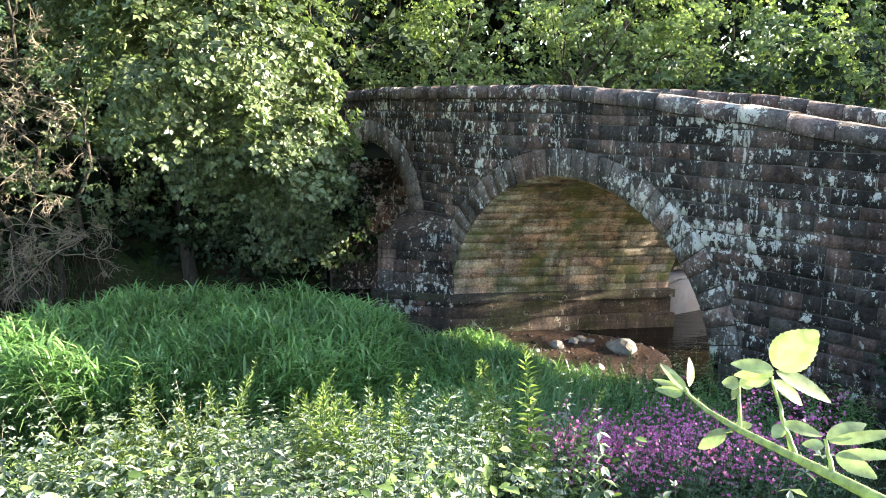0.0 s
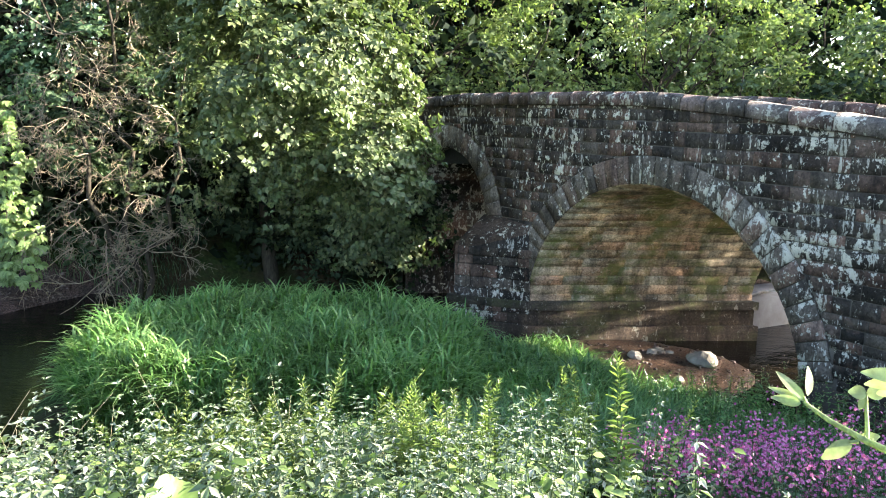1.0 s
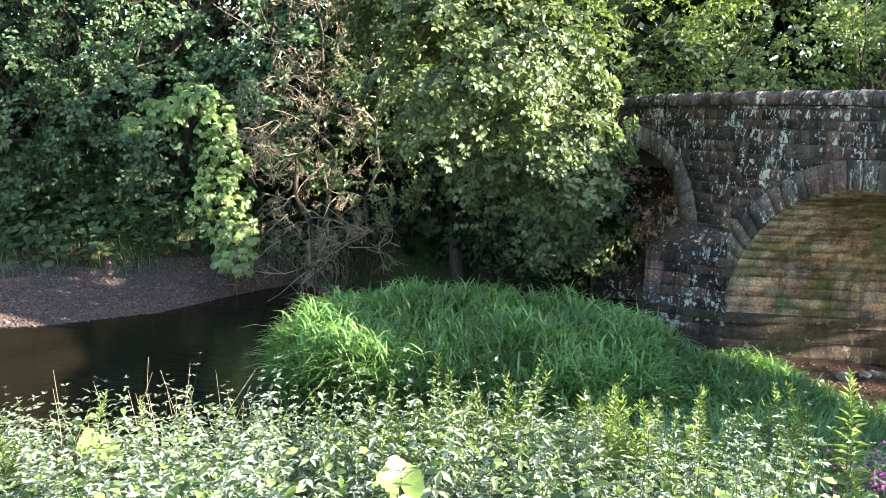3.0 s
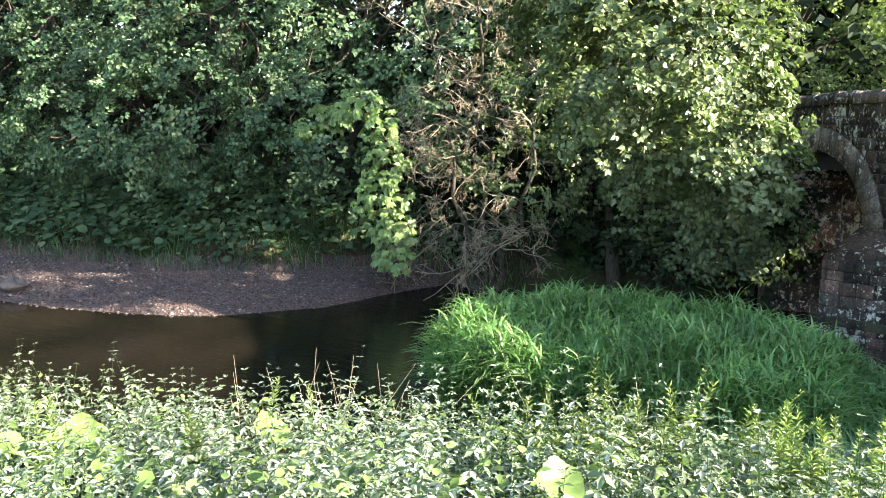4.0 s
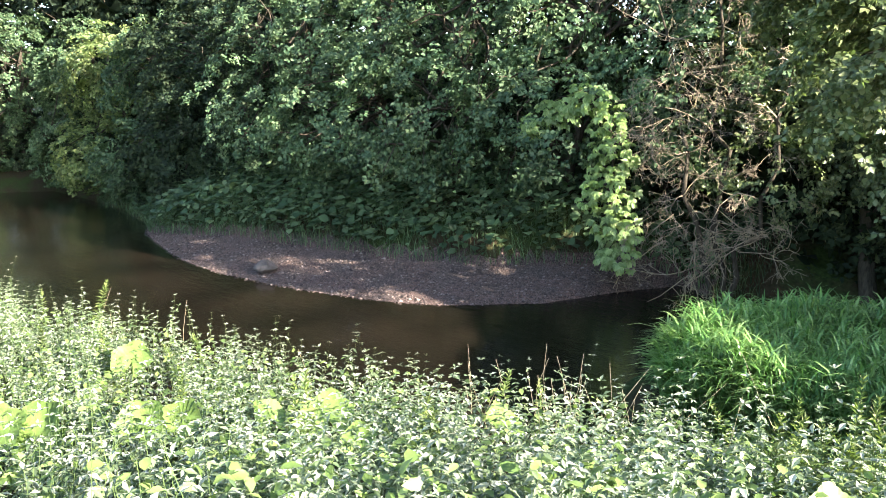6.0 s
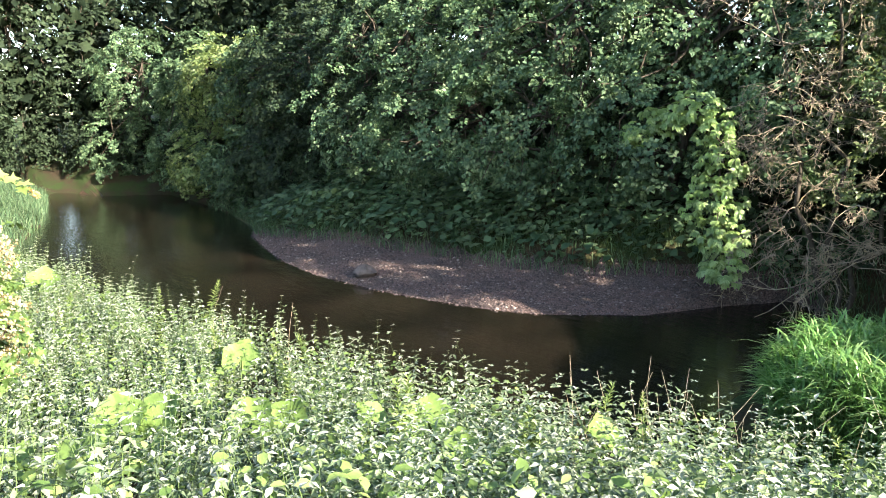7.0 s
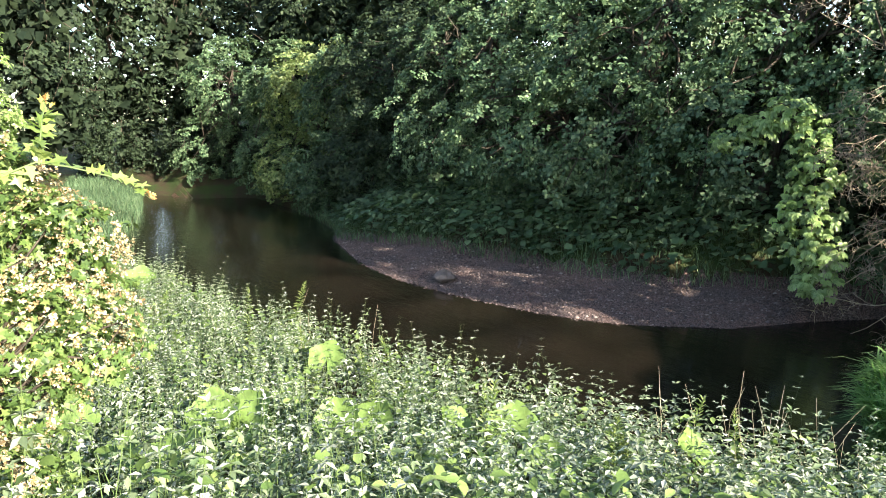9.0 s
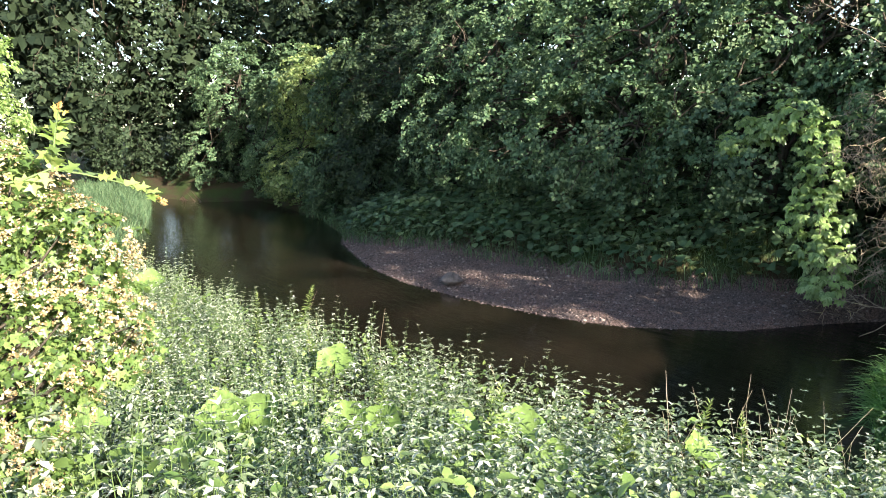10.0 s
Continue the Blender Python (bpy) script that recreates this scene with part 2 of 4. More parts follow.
LEAF = (np.array([(0, 0, 0), (0.45, 0.5, 0.10), (0.45, -0.5, 0.10), (1, 0, -0.08)]), np.array([(0, 3, 1), (0, 2, 3)]))
OVAL = (np.array([(0, 0, 0), (0.25, 0.42, 0.06), (0.25, -0.42, 0.06), (0.62, 0.46, 0.08), (0.62, -0.46, 0.08), (1, 0, -0.10), (0.55, 0, 0)]),
        np.array([(0, 6, 1), (1, 6, 3), (3, 6, 5), (0, 2, 6), (2, 4, 6), (4, 5, 6)]))
LOBED = (np.array([(0, 0, 0), (0.12, 0.38, 0.05), (0.42, 0.22, 0.02), (0.62, 0.62, 0.04), (0.66, 0.2, 0.0), (1.0, 0, -0.12), (0.66, -0.2, 0.0), (0.62, -0.62, 0.04), (0.42, -0.22, 0.02), (0.12, -0.38, 0.05)]),
         np.array([(0, 2, 1), (0, 4, 2), (2, 4, 3), (0, 5, 4), (0, 6, 5), (0, 8, 6), (8, 7, 6), (0, 9, 8)]))


def leaves(soup, pos, along, up, length, width=0.6, shape=LEAF, k=0):
    """Puts one leaf at each place: along its own axis, with its face towards up."""
    tv, tf = shape
    along = unit(np.asarray(along, dtype=float))
    side = unit(np.cross(up, along))
    face = np.cross(along, side)
    length = np.broadcast_to(np.asarray(length, dtype=float), (len(pos),))
    v = (pos[:, None, :] + length[:, None, None] * (tv[None, :, 0:1] * along[:, None, :] + width * tv[None, :, 1:2] * side[:, None, :] + tv[None, :, 2:3] * face[:, None, :]))
    f = tf[None] + (np.arange(len(pos)) * len(tv))[:, None, None]
    soup.add(v, f, k)


def tube(soup, points, radii, sides=5, k=0):
    """A tapered limb along points."""
    p, r = np.asarray(points, dtype=float), np.asarray(radii, dtype=float)
    t = unit(np.gradient(p, axis=0))
    ref = np.array((0.0, 0.0, 1.0)) if abs(t[0, 2]) < 0.8 else np.array((1.0, 0.0, 0.0))
    a = unit(np.cross(t, ref))
    b = np.cross(t, a)
    ang = np.linspace(0, 2 * np.pi, sides, endpoint=False)
    v = p[:, None] + r[:, None, None] * (np.cos(ang)[None, :, None] * a[:, None] + np.sin(ang)[None, :, None] * b[:, None])
    i, j = np.meshgrid(np.arange(len(p) - 1), np.arange(sides), indexing="ij")
    q, w = (i * sides + j).ravel(), (i * sides + (j + 1) % sides).ravel()
    soup.add(v.reshape(-1, 3), np.concatenate([np.stack([q, w, w + sides], 1), np.stack([q, w + sides, q + sides], 1)]), k)


def bent(a, b, n=6, sag=0.0, wob=0.1):
    a, b = np.asarray(a, dtype=float), np.asarray(b, dtype=float)
    t = np.linspace(0, 1, n)[:, None]
    p = a + (b - a) * t
    p[:, 2] += sag * np.sin(np.pi * t[:, 0])
    size = np.linalg.norm(b - a) * wob
    jit = rng.normal(0, size, (n, 3)) * np.sin(np.pi * t)
    return p + jit


# ---- the ground and the river ----
NEAR_X = [-200, -60, -52, -45, -38, -34, -28, -20, -13, -9, -6, -4, -2, -0.6, 0.6, 2.0, 3.0, 7.0, 20, 200]
NEAR_Y = [4.0, 6.6, 6.2, 5.2, 4.0, 2.9, 1.9, 2.2, 3.5, 4.9, 6.0, 7.0, 8.6, 10.3, 11.6, 11.3, 10.4, 11.1, 14, 60]
CREST_X = [-200, -60, -45, -38, -28, -20, -13, -8.6, -5.8, -3.8, -1.5, 1.0, 4.0, 8.0, 20, 200]
CREST_Y = [2.0, 5.0, 3.4, 2.2, 0.6, 1.1, 2.3, 3.6, 4.7, 5.5, 6.1, 6.5, 7.2, 9.0, 12, 58]
FAR_X = [-200, -60, -54, -51, -43, -37, -32, -29.3, -26.2, -23.5, -20.8, -18.2, -16.2, -14.75, -13.8, -12.9, -12.1, -11.9, -11.0, -9.8, -8.5, -6, -4, 0, 20, 200]
FAR_Y = [0.0, 4.0, 9.4, 12.9, 12.7, 12.2, 11.3, 10.25, 9.55, 9.05, 8.95, 9.3, 9.8, 10.35, 10.9, 11.9, 12.9, 14.3, 16.6, 15.9, 16.6, 17.7, 18.2, 18.9, 23, 70]
FOOT_X = [-200, -60, -54, -51, -43, -37, -32, -29.3, -26.2, -24.8, -21, -17.3, -15, -13.4, -12.0, -11.0, -9.8, -8.5, -6, -4, 0, 20, 200]
FOOT_Y = [0.1, 4.1, 9.5, 13.0, 12.8, 12.3, 11.4, 10.5, 10.9, 11.2, 11.8, 12.5, 13.3, 15.1, 16.4, 16.7, 16.0, 16.7, 17.8, 18.3, 19.0, 23.1, 70]


def ground_z(x, y):
    x, y = np.asarray(x, dtype=float), np.asarray(y, dtype=float)
    near, far, foot = np.interp(x, NEAR_X, NEAR_Y), np.interp(x, FAR_X, FAR_Y), np.interp(x, FOOT_X, FOOT_Y)
    dn = near - y
    top = np.interp(x, CREST_X, CREST_Y)
    slope = 0.85 * np.clip(dn / np.maximum(near - top, 0.3), 0, 1) ** 0.8 + np.interp(dn, [-1.5, 0], [-0.45, 0])
    zn = np.where(y < top, np.interp(top - y, [0, 1.5, 3.5, 5.5, 7, 12, 30, 200], [0, 0.45, 1.1, 1.8, 1.93, 2.05, 2.45, 7]) * np.interp(x, [-60, -9, -6.5, -2.5], [0.3, 0.22, 0.35, 1.0]) + 0.85, slope)
    zbar = np.clip((y - far) / np.maximum(foot - far, 0.05), 0, 1) * np.minimum(0.42, (foot - far) * 0.2)
    zf = zbar + np.interp(y - foot, [0, 0.5, 1.2, 3, 8, 20, 60, 300], [0, 0.55, 1.0, 1.7, 3.2, 5.5, 9, 20]) + np.interp(far - y, [0, 1.6], [0, -0.45])
    z = np.where(dn > 0, zn, np.where(y > far, zf, np.maximum(zn, zf)))
    isle = 1.25 - ((x + 4.2) / 3.4) ** 2 - ((y - 10.2) / 2.3) ** 2
    z = np.maximum(z, np.minimum(0.14, isle * 0.5))
    riffle = 1.0 - ((x - 0.9) / 2.2) ** 2 - ((y - 13.2) / 1.7) ** 2
    z = np.maximum(z, np.minimum(0.035, riffle * 0.3))
    return z


def grid(lo, hi, step, far):
    mid = np.arange(lo, hi + step / 2, step)
    return np.concatenate([[-far, -200, -120, lo - 15, lo - 5], mid, [hi + 5, hi + 15, 120, 200, far]])


def sheet(name, xs, ys, zf, mats, pick=None):
    gx, gy = np.meshgrid(xs, ys, indexing="ij")
    gz = zf(gx, gy)
    v = np.stack([gx, gy, gz], -1).reshape(-1, 3)
    i, j = np.meshgrid(np.arange(len(xs) - 1), np.arange(len(ys) - 1), indexing="ij")
    a = (i * len(ys) + j).ravel()
    f = np.concatenate([np.stack([a, a + len(ys), a + len(ys) + 1], 1), np.stack([a, a + len(ys) + 1, a + 1], 1)])
    index = None
    if pick is not None:
        c = v[f].mean(1)
        index = pick(c[:, 0], c[:, 1], c[:, 2])
    return np_mesh(name, v, f, mats, index, True)


def rough_ground(x, y):
    r = 0.05 * np.sin(1.7 * x + 0.6 * y) * np.sin(1.3 * y - 0.4 * x) + 0.03 * np.sin(4.1 * x - 2.2 * y)
    z = ground_z(x, y)
    return z + r * np.clip((z - 0.2) * 1.5, 0, 1)


def ground_kind(x, y, z):
    far, foot = np.interp(x, FAR_X, FAR_Y), np.interp(x, FOOT_X, FOOT_Y)
    bar = (y > far - 2.5) & (y < foot + 0.25) & (x < -10) & (x > -32)
    riffle = (z < 0.2) & (x > -2)
    return np.where(bar, 1, np.where(riffle | (z < -0.05), 2, 0))


ground = tagged(new("ground", sheet("ground", grid(-50, 14, 0.25, 900), grid(-6, 30, 0.25, 900), rough_ground, [M_SOIL, M_SHINGLE, M_WETBED], ground_kind)), "dark soil river banks with a grey-pink shingle bar", "ground", "", "structure")
water = tagged(new("water", np_mesh("water", [(-300, -20, 0), (120, -20, 0), (120, 60, 0), (-300, 60, 0)], [(0, 1, 2), (0, 2, 3)], M_WATER)), "shallow brown river water, partly in shade", "water", "", "structure")

# ---- the bridge ----
P0, BA, WIDTH = np.array((-0.84, 14.57)), radians(42), 3.9
BD, BB = np.array((math.sin(BA), -math.cos(BA))), np.array((math.cos(BA), math.sin(BA)))
SKEW = 0.588
SPRING = 0.9
ARCH = ((2.80, 0.42, 2.88, 0.45), (-2.94, 2.05, 1.60, 0.45))     # middle, centre height, radius, ring depth
# Past s=8 the unseen parapet is kept high to shade the campion.
TOP_S = [-30, -14, -7, -3.8, -2.6, 0, 2.5, 4.3, 5.2, 6.0, 6.75, 7.5, 9, 12, 16, 24, 40]
TOP_Z = [3.6, 4.1, 4.5, 4.70, 4.77, 4.78, 4.77, 4.64, 4.53, 4.43, 4.32, 4.18, 4.14, 4.08, 3.9, 3.6, 3.4]


def bp(s, w, z):
    q = P0 + s * BD + w * BB
    return (q[0], q[1], z)


def top_z(s):
    return np.interp(s, TOP_S, TOP_Z)


def arch_z(s, extra=0.0, w=0.0):
    """The height of the arches' soffit (or of the ring's back) over s; minus five in the piers."""
    s = np.asarray(s, dtype=float) - SKEW * w
    z = np.full(s.shape, -5.0)
    for mid, cz, r, ring in ARCH:
        d = (r + extra * ring) ** 2 - (s - mid) ** 2
        z = np.maximum(z, np.where(d > 0, cz + np.sqrt(np.maximum(d, 0)), -5))
    return z


bridge = thing("stone_bridge", "old hump-backed two-arched sandstone bridge, blackened and spotted with white lichen", "bridge")


def wall_strip(w0, w1, s0, s1, lo, hi, n=160):
    """A wall between two depths, over a range of s, from lo(s, w) to hi(s)."""
    so = Soup()
    ss = np.linspace(s0, s1, n)
    b = hi(ss)
    rows = [(w0, np.minimum(lo(ss, w0), b)), (w0, b), (w1, b), (w1, np.minimum(lo(ss, w1), b))]
    v = np.array([bp(x, w, z) for w, zs in rows for x, z in zip(ss, zs)])
    i = np.concatenate([np.arange(n - 1) + k * n for k in range(3)])
    so.add(v, np.concatenate([np.stack([i, i + 1, i + n + 1], 1), np.stack([i, i + n + 1, i + n], 1)]))
    return so


def lower(ss, w):
    return np.maximum(arch_z(ss, 0.3, w), -0.6)


front_wall = part("front_wall", wall_strip(0.008, 0.36, -25, 34, lower, lambda s: top_z(s) - 0.2, 420).mesh("front_wall", M_MORTAR), bridge)
part("back_wall", wall_strip(WIDTH - 0.36, WIDTH, -25, 34, lower, lambda s: top_z(s) - 0.2, 420).mesh("back_wall", M_STONE), bridge)
part("road", wall_strip(0.3, WIDTH - 0.3, -25, 34, lambda s, w: top_z(s) - 1.5, lambda s: top_z(s) - 0.95, 120).mesh("road", M_ROAD), bridge)


def block(poly, w_back, w_front, inset=0.012):
    """A stone: an outline of (s, z) points, dressed to a bevelled face."""
    p = np.asarray(poly, dtype=float)
    c = p.mean(0)
    n = len(p)
    q = p + np.sign(c - p) * inset
    v = np.array([bp(s, w_back, z) for s, z in p] + [bp(s, w_front + 0.012, z) for s, z in p] + [bp(s, w_front, z) for s, z in q])
    i = np.arange(n)
    j = (i + 1) % n
    f = [np.stack([i, j, j + n], 1), np.stack([i, j + n, i + n], 1), np.stack([i + n, j + n, j + 2 * n], 1), np.stack([i + n, j + 2 * n, i + 2 * n], 1)]
    f.append(np.array([(2 * n, 2 * n + k, 2 * n + k + 1) for k in range(1, n - 1)]))
    return v, np.concatenate(f)


def outline(s0, s1, z0, z1):
    """The piece of a course that lies above the rings and under the coping."""
    ss = np.linspace(s0, s1, 9)
    lo = np.maximum(z0, arch_z(ss, 1.0) + 0.01)
    hi = np.minimum(z1, top_z(ss) - 0.24)
    ok = hi - lo > 0.03
    if not ok.any():
        return None
    k = np.flatnonzero(ok)
    ss, lo, hi = ss[k], lo[k], hi[k]
    if ss[-1] - ss[0] < 0.05:
        return None
    if np.ptp(lo) < 1e-6 and np.ptp(hi) < 1e-6:
        ss, lo, hi = ss[[0, -1]], lo[[0, -1]], hi[[0, -1]]
    return [(s, z) for s, z in zip(ss, lo)] + [(s, z) for s, z in zip(ss[::-1], hi[::-1])]


# ring stones of both arches
for a, (mid, cz, r, ring) in enumerate(ARCH):
    lowest = math.asin(max(-1, (SPRING - cz) / r)) if a == 0 else 0.0
    count = 33 if a == 0 else 21
    angles = np.linspace(math.pi - lowest, lowest, count + 1)
    owner = part("arch_ring", wall_strip(0.0, 0.05, mid - r - 0.2, mid + r + 0.2, lambda s, w: np.maximum(arch_z(s, 0.05), SPRING), lambda s: np.maximum(arch_z(s, 0.98), SPRING)).mesh("arch_ring", M_MORTAR), bridge)
    for t0, t1 in zip(angles[:-1], angles[1:]):
        gap = 0.003
        poly = [(mid + q * math.cos(t), cz + q * math.sin(t)) for q, t in ((r, t0 - gap), (r, t1 + gap), (r + ring, t1 + gap), (r + ring, t0 - gap))]
        v, f = block(poly, 0.3, -0.03 - rng.uniform(0, 0.012), 0.006)
        part("voussoir", np_mesh("voussoir", v, f, M_RING), owner)
    # the soffit in courses along the barrel, and the upright jambs
    so = Soup()
    lines = [(mid + r * math.cos(t), cz + r * math.sin(t)) for t in np.linspace(math.pi - lowest, lowest, 41 if a == 0 else 27)]
    if a == 0:
        lines = [(lines[0][0], z) for z in (-0.4, 0.2, 0.55)] + lines + [(lines[-1][0], z) for z in (0.55, 0.2, -0.4)]
    else:
        lines = [(lines[0][0], z) for z in (-0.4, 0.3, 0.8, 1.4)] + lines + [(lines[-1][0], z) for z in (1.4, 0.8, 0.3, -0.4)]
    for (s0, z0), (s1, z1) in zip(lines[:-1], lines[1:]):
        w = 0.0
        nx, nz = (mid - (s0 + s1) / 2), (cz - (z0 + z1) / 2) if (z0 + z1) / 2 > cz else 0.0
        nl = math.hypot(nx, nz)
        nx, nz = nx / nl, nz / nl
        while w < WIDTH - 0.02:
            e = min(WIDTH, w + rng.uniform(0.45, 0.95))
            o = rng.uniform(0.004, 0.026)
            g = 0.004
            ins = []
            tl = math.hypot(s1 - s0, z1 - z0)
            ts, tz = (s1 - s0) / tl * 0.016, (z1 - z0) / tl * 0.016
            for (s, z), (u, q) in (((s0, z0), (ts, tz)), ((s1, z1), (-ts, -tz))):
                for ww, dw in ((w, 0.007), (e, -0.007)):
                    ins.append((bp(s + SKEW * ww, ww, z), bp(s + u + SKEW * (ww + dw) + nx * (0.014 + o), ww + dw, z + q + nz * (0.014 + o))))
            base = [ins[0][0], ins[1][0], ins[3][0], ins[2][0]]
            face = [ins[0][1], ins[1][1], ins[3][1], ins[2][1]]
            so.add(base + face, [(4, 5, 6), (4, 6, 7), (0, 1, 5), (0, 5, 4), (1, 2, 6), (1, 6, 5), (2, 3, 7), (2, 7, 6), (3, 0, 4), (3, 4, 7)])
            w = e
    # The second vault takes the darker stone so its shade is in the colour.
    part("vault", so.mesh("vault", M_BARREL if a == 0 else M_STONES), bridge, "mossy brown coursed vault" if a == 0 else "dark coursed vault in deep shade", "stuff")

# stones of the front face
face_owner = front_wall
rest = Soup()
z, singles = -0.3, 0
while z < 4.7:
    h = rng.uniform(0.13, 0.24)
    s = -9 + rng.uniform(0, 0.4)
    while s < 13:
        e = s + rng.uniform(0.2, 0.46)
        poly = outline(s + rng.uniform(0.002, 0.008), e - rng.uniform(0.002, 0.008), z + rng.uniform(0.0, 0.012), z + h - rng.uniform(0.0, 0.012))
        if poly:
            v, f = block(poly, 0.1, -rng.uniform(0.0, 0.014), 0.004)
            if 3.2 < s < 9.2 and z > 0.6 and singles < 298:
                part("face_stone", np_mesh("face_stone", v, f, M_STONE), face_owner)
                singles += 1
            else:
                rest.add(v, f)
        s = e
    z += h
part("far_stonework", rest.mesh("far_stonework", M_STONES), bridge, "", "stuff")

# coping, front and back
for side in (0, 1):
    owner = part("coping", wall_strip(0.05 + side * (WIDTH - 0.4), 0.3 + side * (WIDTH - 0.4), -14, 16, lambda s, w: top_z(s) - 0.24, lambda s: top_z(s) - 0.03, 80).mesh("coping", M_MORTAR), bridge)
    s = -14.0
    while s < 16:
        e = s + rng.uniform(0.42, 0.68)
        w0 = -0.06 + side * (WIDTH - 0.34)
        w1 = w0 + 0.46
        v = []
        lift = rng.uniform(-0.012, 0.012)
        for x in (s + 0.006, e - 0.006):
            t = float(top_z(x)) + lift
            v += [bp(x, w0, t - 0.225), bp(x, w0, t - 0.07), bp(x, w0 + 0.09, t), bp(x, w1 - 0.09, t), bp(x, w1, t - 0.07), bp(x, w1, t - 0.225)]
        f = []
        for k in range(6):
            m = (k + 1) % 6
            f += [(k, m, m + 6), (k, m + 6, k + 6)]
        f += [(0, k, k + 1) for k in range(1, 5)] + [(6, 6 + k + 1, 6 + k) for k in range(1, 5)]
        part("coping_stone", np_mesh("coping_stone", v, f, M_COPE), owner)
        s = e


def solid(plan, z0, z1):
    """A block over a plan of (x, y) points; z1 may be a list, one a corner."""
    n = len(plan)
    tops = z1 if isinstance(z1, (list, tuple)) else [z1] * n
    v = [(x, y, z0) for x, y in plan] + [(x, y, t) for (x, y), t in zip(plan, tops)]
    f = []
    for k in range(n):
        m = (k + 1) % n
        f += [(k, m, m + n), (k, m + n, k + n)]
    f += [(n, n + k, n + k + 1) for k in range(1, n - 1)]
    return np.array(v), np.array(f)


# cutwater in front of the pier, built in courses
AX = np.array((0.98, 0.2))
nose = P0 + (-0.67) * BD - 1.05 * AX
left, right = P0 - 1.42 * BD, P0 + 0.05 * BD
cut = part("cutwater", np_mesh("cutwater", *solid([left, nose + (0.04, 0), right], -0.5, [2.2, 1.8, 2.2]), M_STONE), bridge)
z = -0.3
while z < 1.75:
    h = rng.uniform(0.17, 0.26)
    for a, b in ((nose, right), (left, nose)):
        d = b - a
        long = np.linalg.norm(d)
        nrm = np.array((d[1], -d[0])) / long
        u = 0.0
        while u < 0.995:
            e = min(1.0, u + rng.uniform(0.25, 0.5) / long)
            if 1 - e < 0.1:
                e = 1.0
            q0, q1 = a + d * (u + 0.004), a + d * (e - 0.004)
            o = rng.uniform(0.02, 0.045)
            plan = [q0, q1]
            v = [(*(p - nrm * 0.1), zz) for zz in (z + 0.006, z + h - 0.006) for p in plan] + [(*(p + nrm * (o - 0.01)), zz) for zz in (z + 0.006, z + h - 0.006) for p in plan]
            mid2 = (q0 + q1) / 2
            v += [(*(p + (mid2 - p) * 0.05 + nrm * o), zz) for zz in (z + 0.018, z + h - 0.018) for p in plan]
            f = []
            for lo in (0, 4):
                r4 = [lo, lo + 1, lo + 3, lo + 2]
                for k in range(4):
                    m = (k + 1) % 4
                    f += [(r4[k], r4[m], r4[m] + 4), (r4[k], r4[m] + 4, r4[k] + 4)]
            f += [(8, 9, 11), (8, 11, 10)]
            part("cutwater_stone", np_mesh("cutwater_stone", v, f, M_STONE), cut)
            u = e
    z += h
cap = np.array([(*left, 2.35), (*nose, 1.82), (*right, 2.25)])
low = cap - (0, 0, 0.14)
part("cap_stone", np_mesh("cap_stone", np.concatenate([low, cap]), [(3, 4, 5), (0, 1, 4), (0, 4, 3), (1, 2, 5), (1, 5, 4)], M_STONE), cut)
# plinth ledge round the pier
for grow, z0, z1, name in ((0.13, 0.62, 0.78, "plinth_course"), (0.04, 0.30, 0.615, "plinth_base"), (0.16, -0.5, 0.295, "plinth_footing")):
    ring_plan = [left - grow * BD, nose - (grow + 0.03) * AX, right + grow * BD, right + grow * BD + AX * 4.5, left + AX * 4.5]
    part(name, np_mesh(name, *solid(ring_plan, z0, z1), M_WET), bridge, "projecting wet plinth course")

# ---- concrete footing behind the arch ----
footing = thing("concrete_footing", "pale sunlit concrete footing standing in the water behind the arch", "footing")
q = np.array((3.42, 15.9))
part("slab", np_mesh("slab", *solid([q, q + (2.2, 1.45), q + (1.7, 2.4), q + (-0.4, 1.0)], -0.5, 0.64), M_CONCRETE), footing)

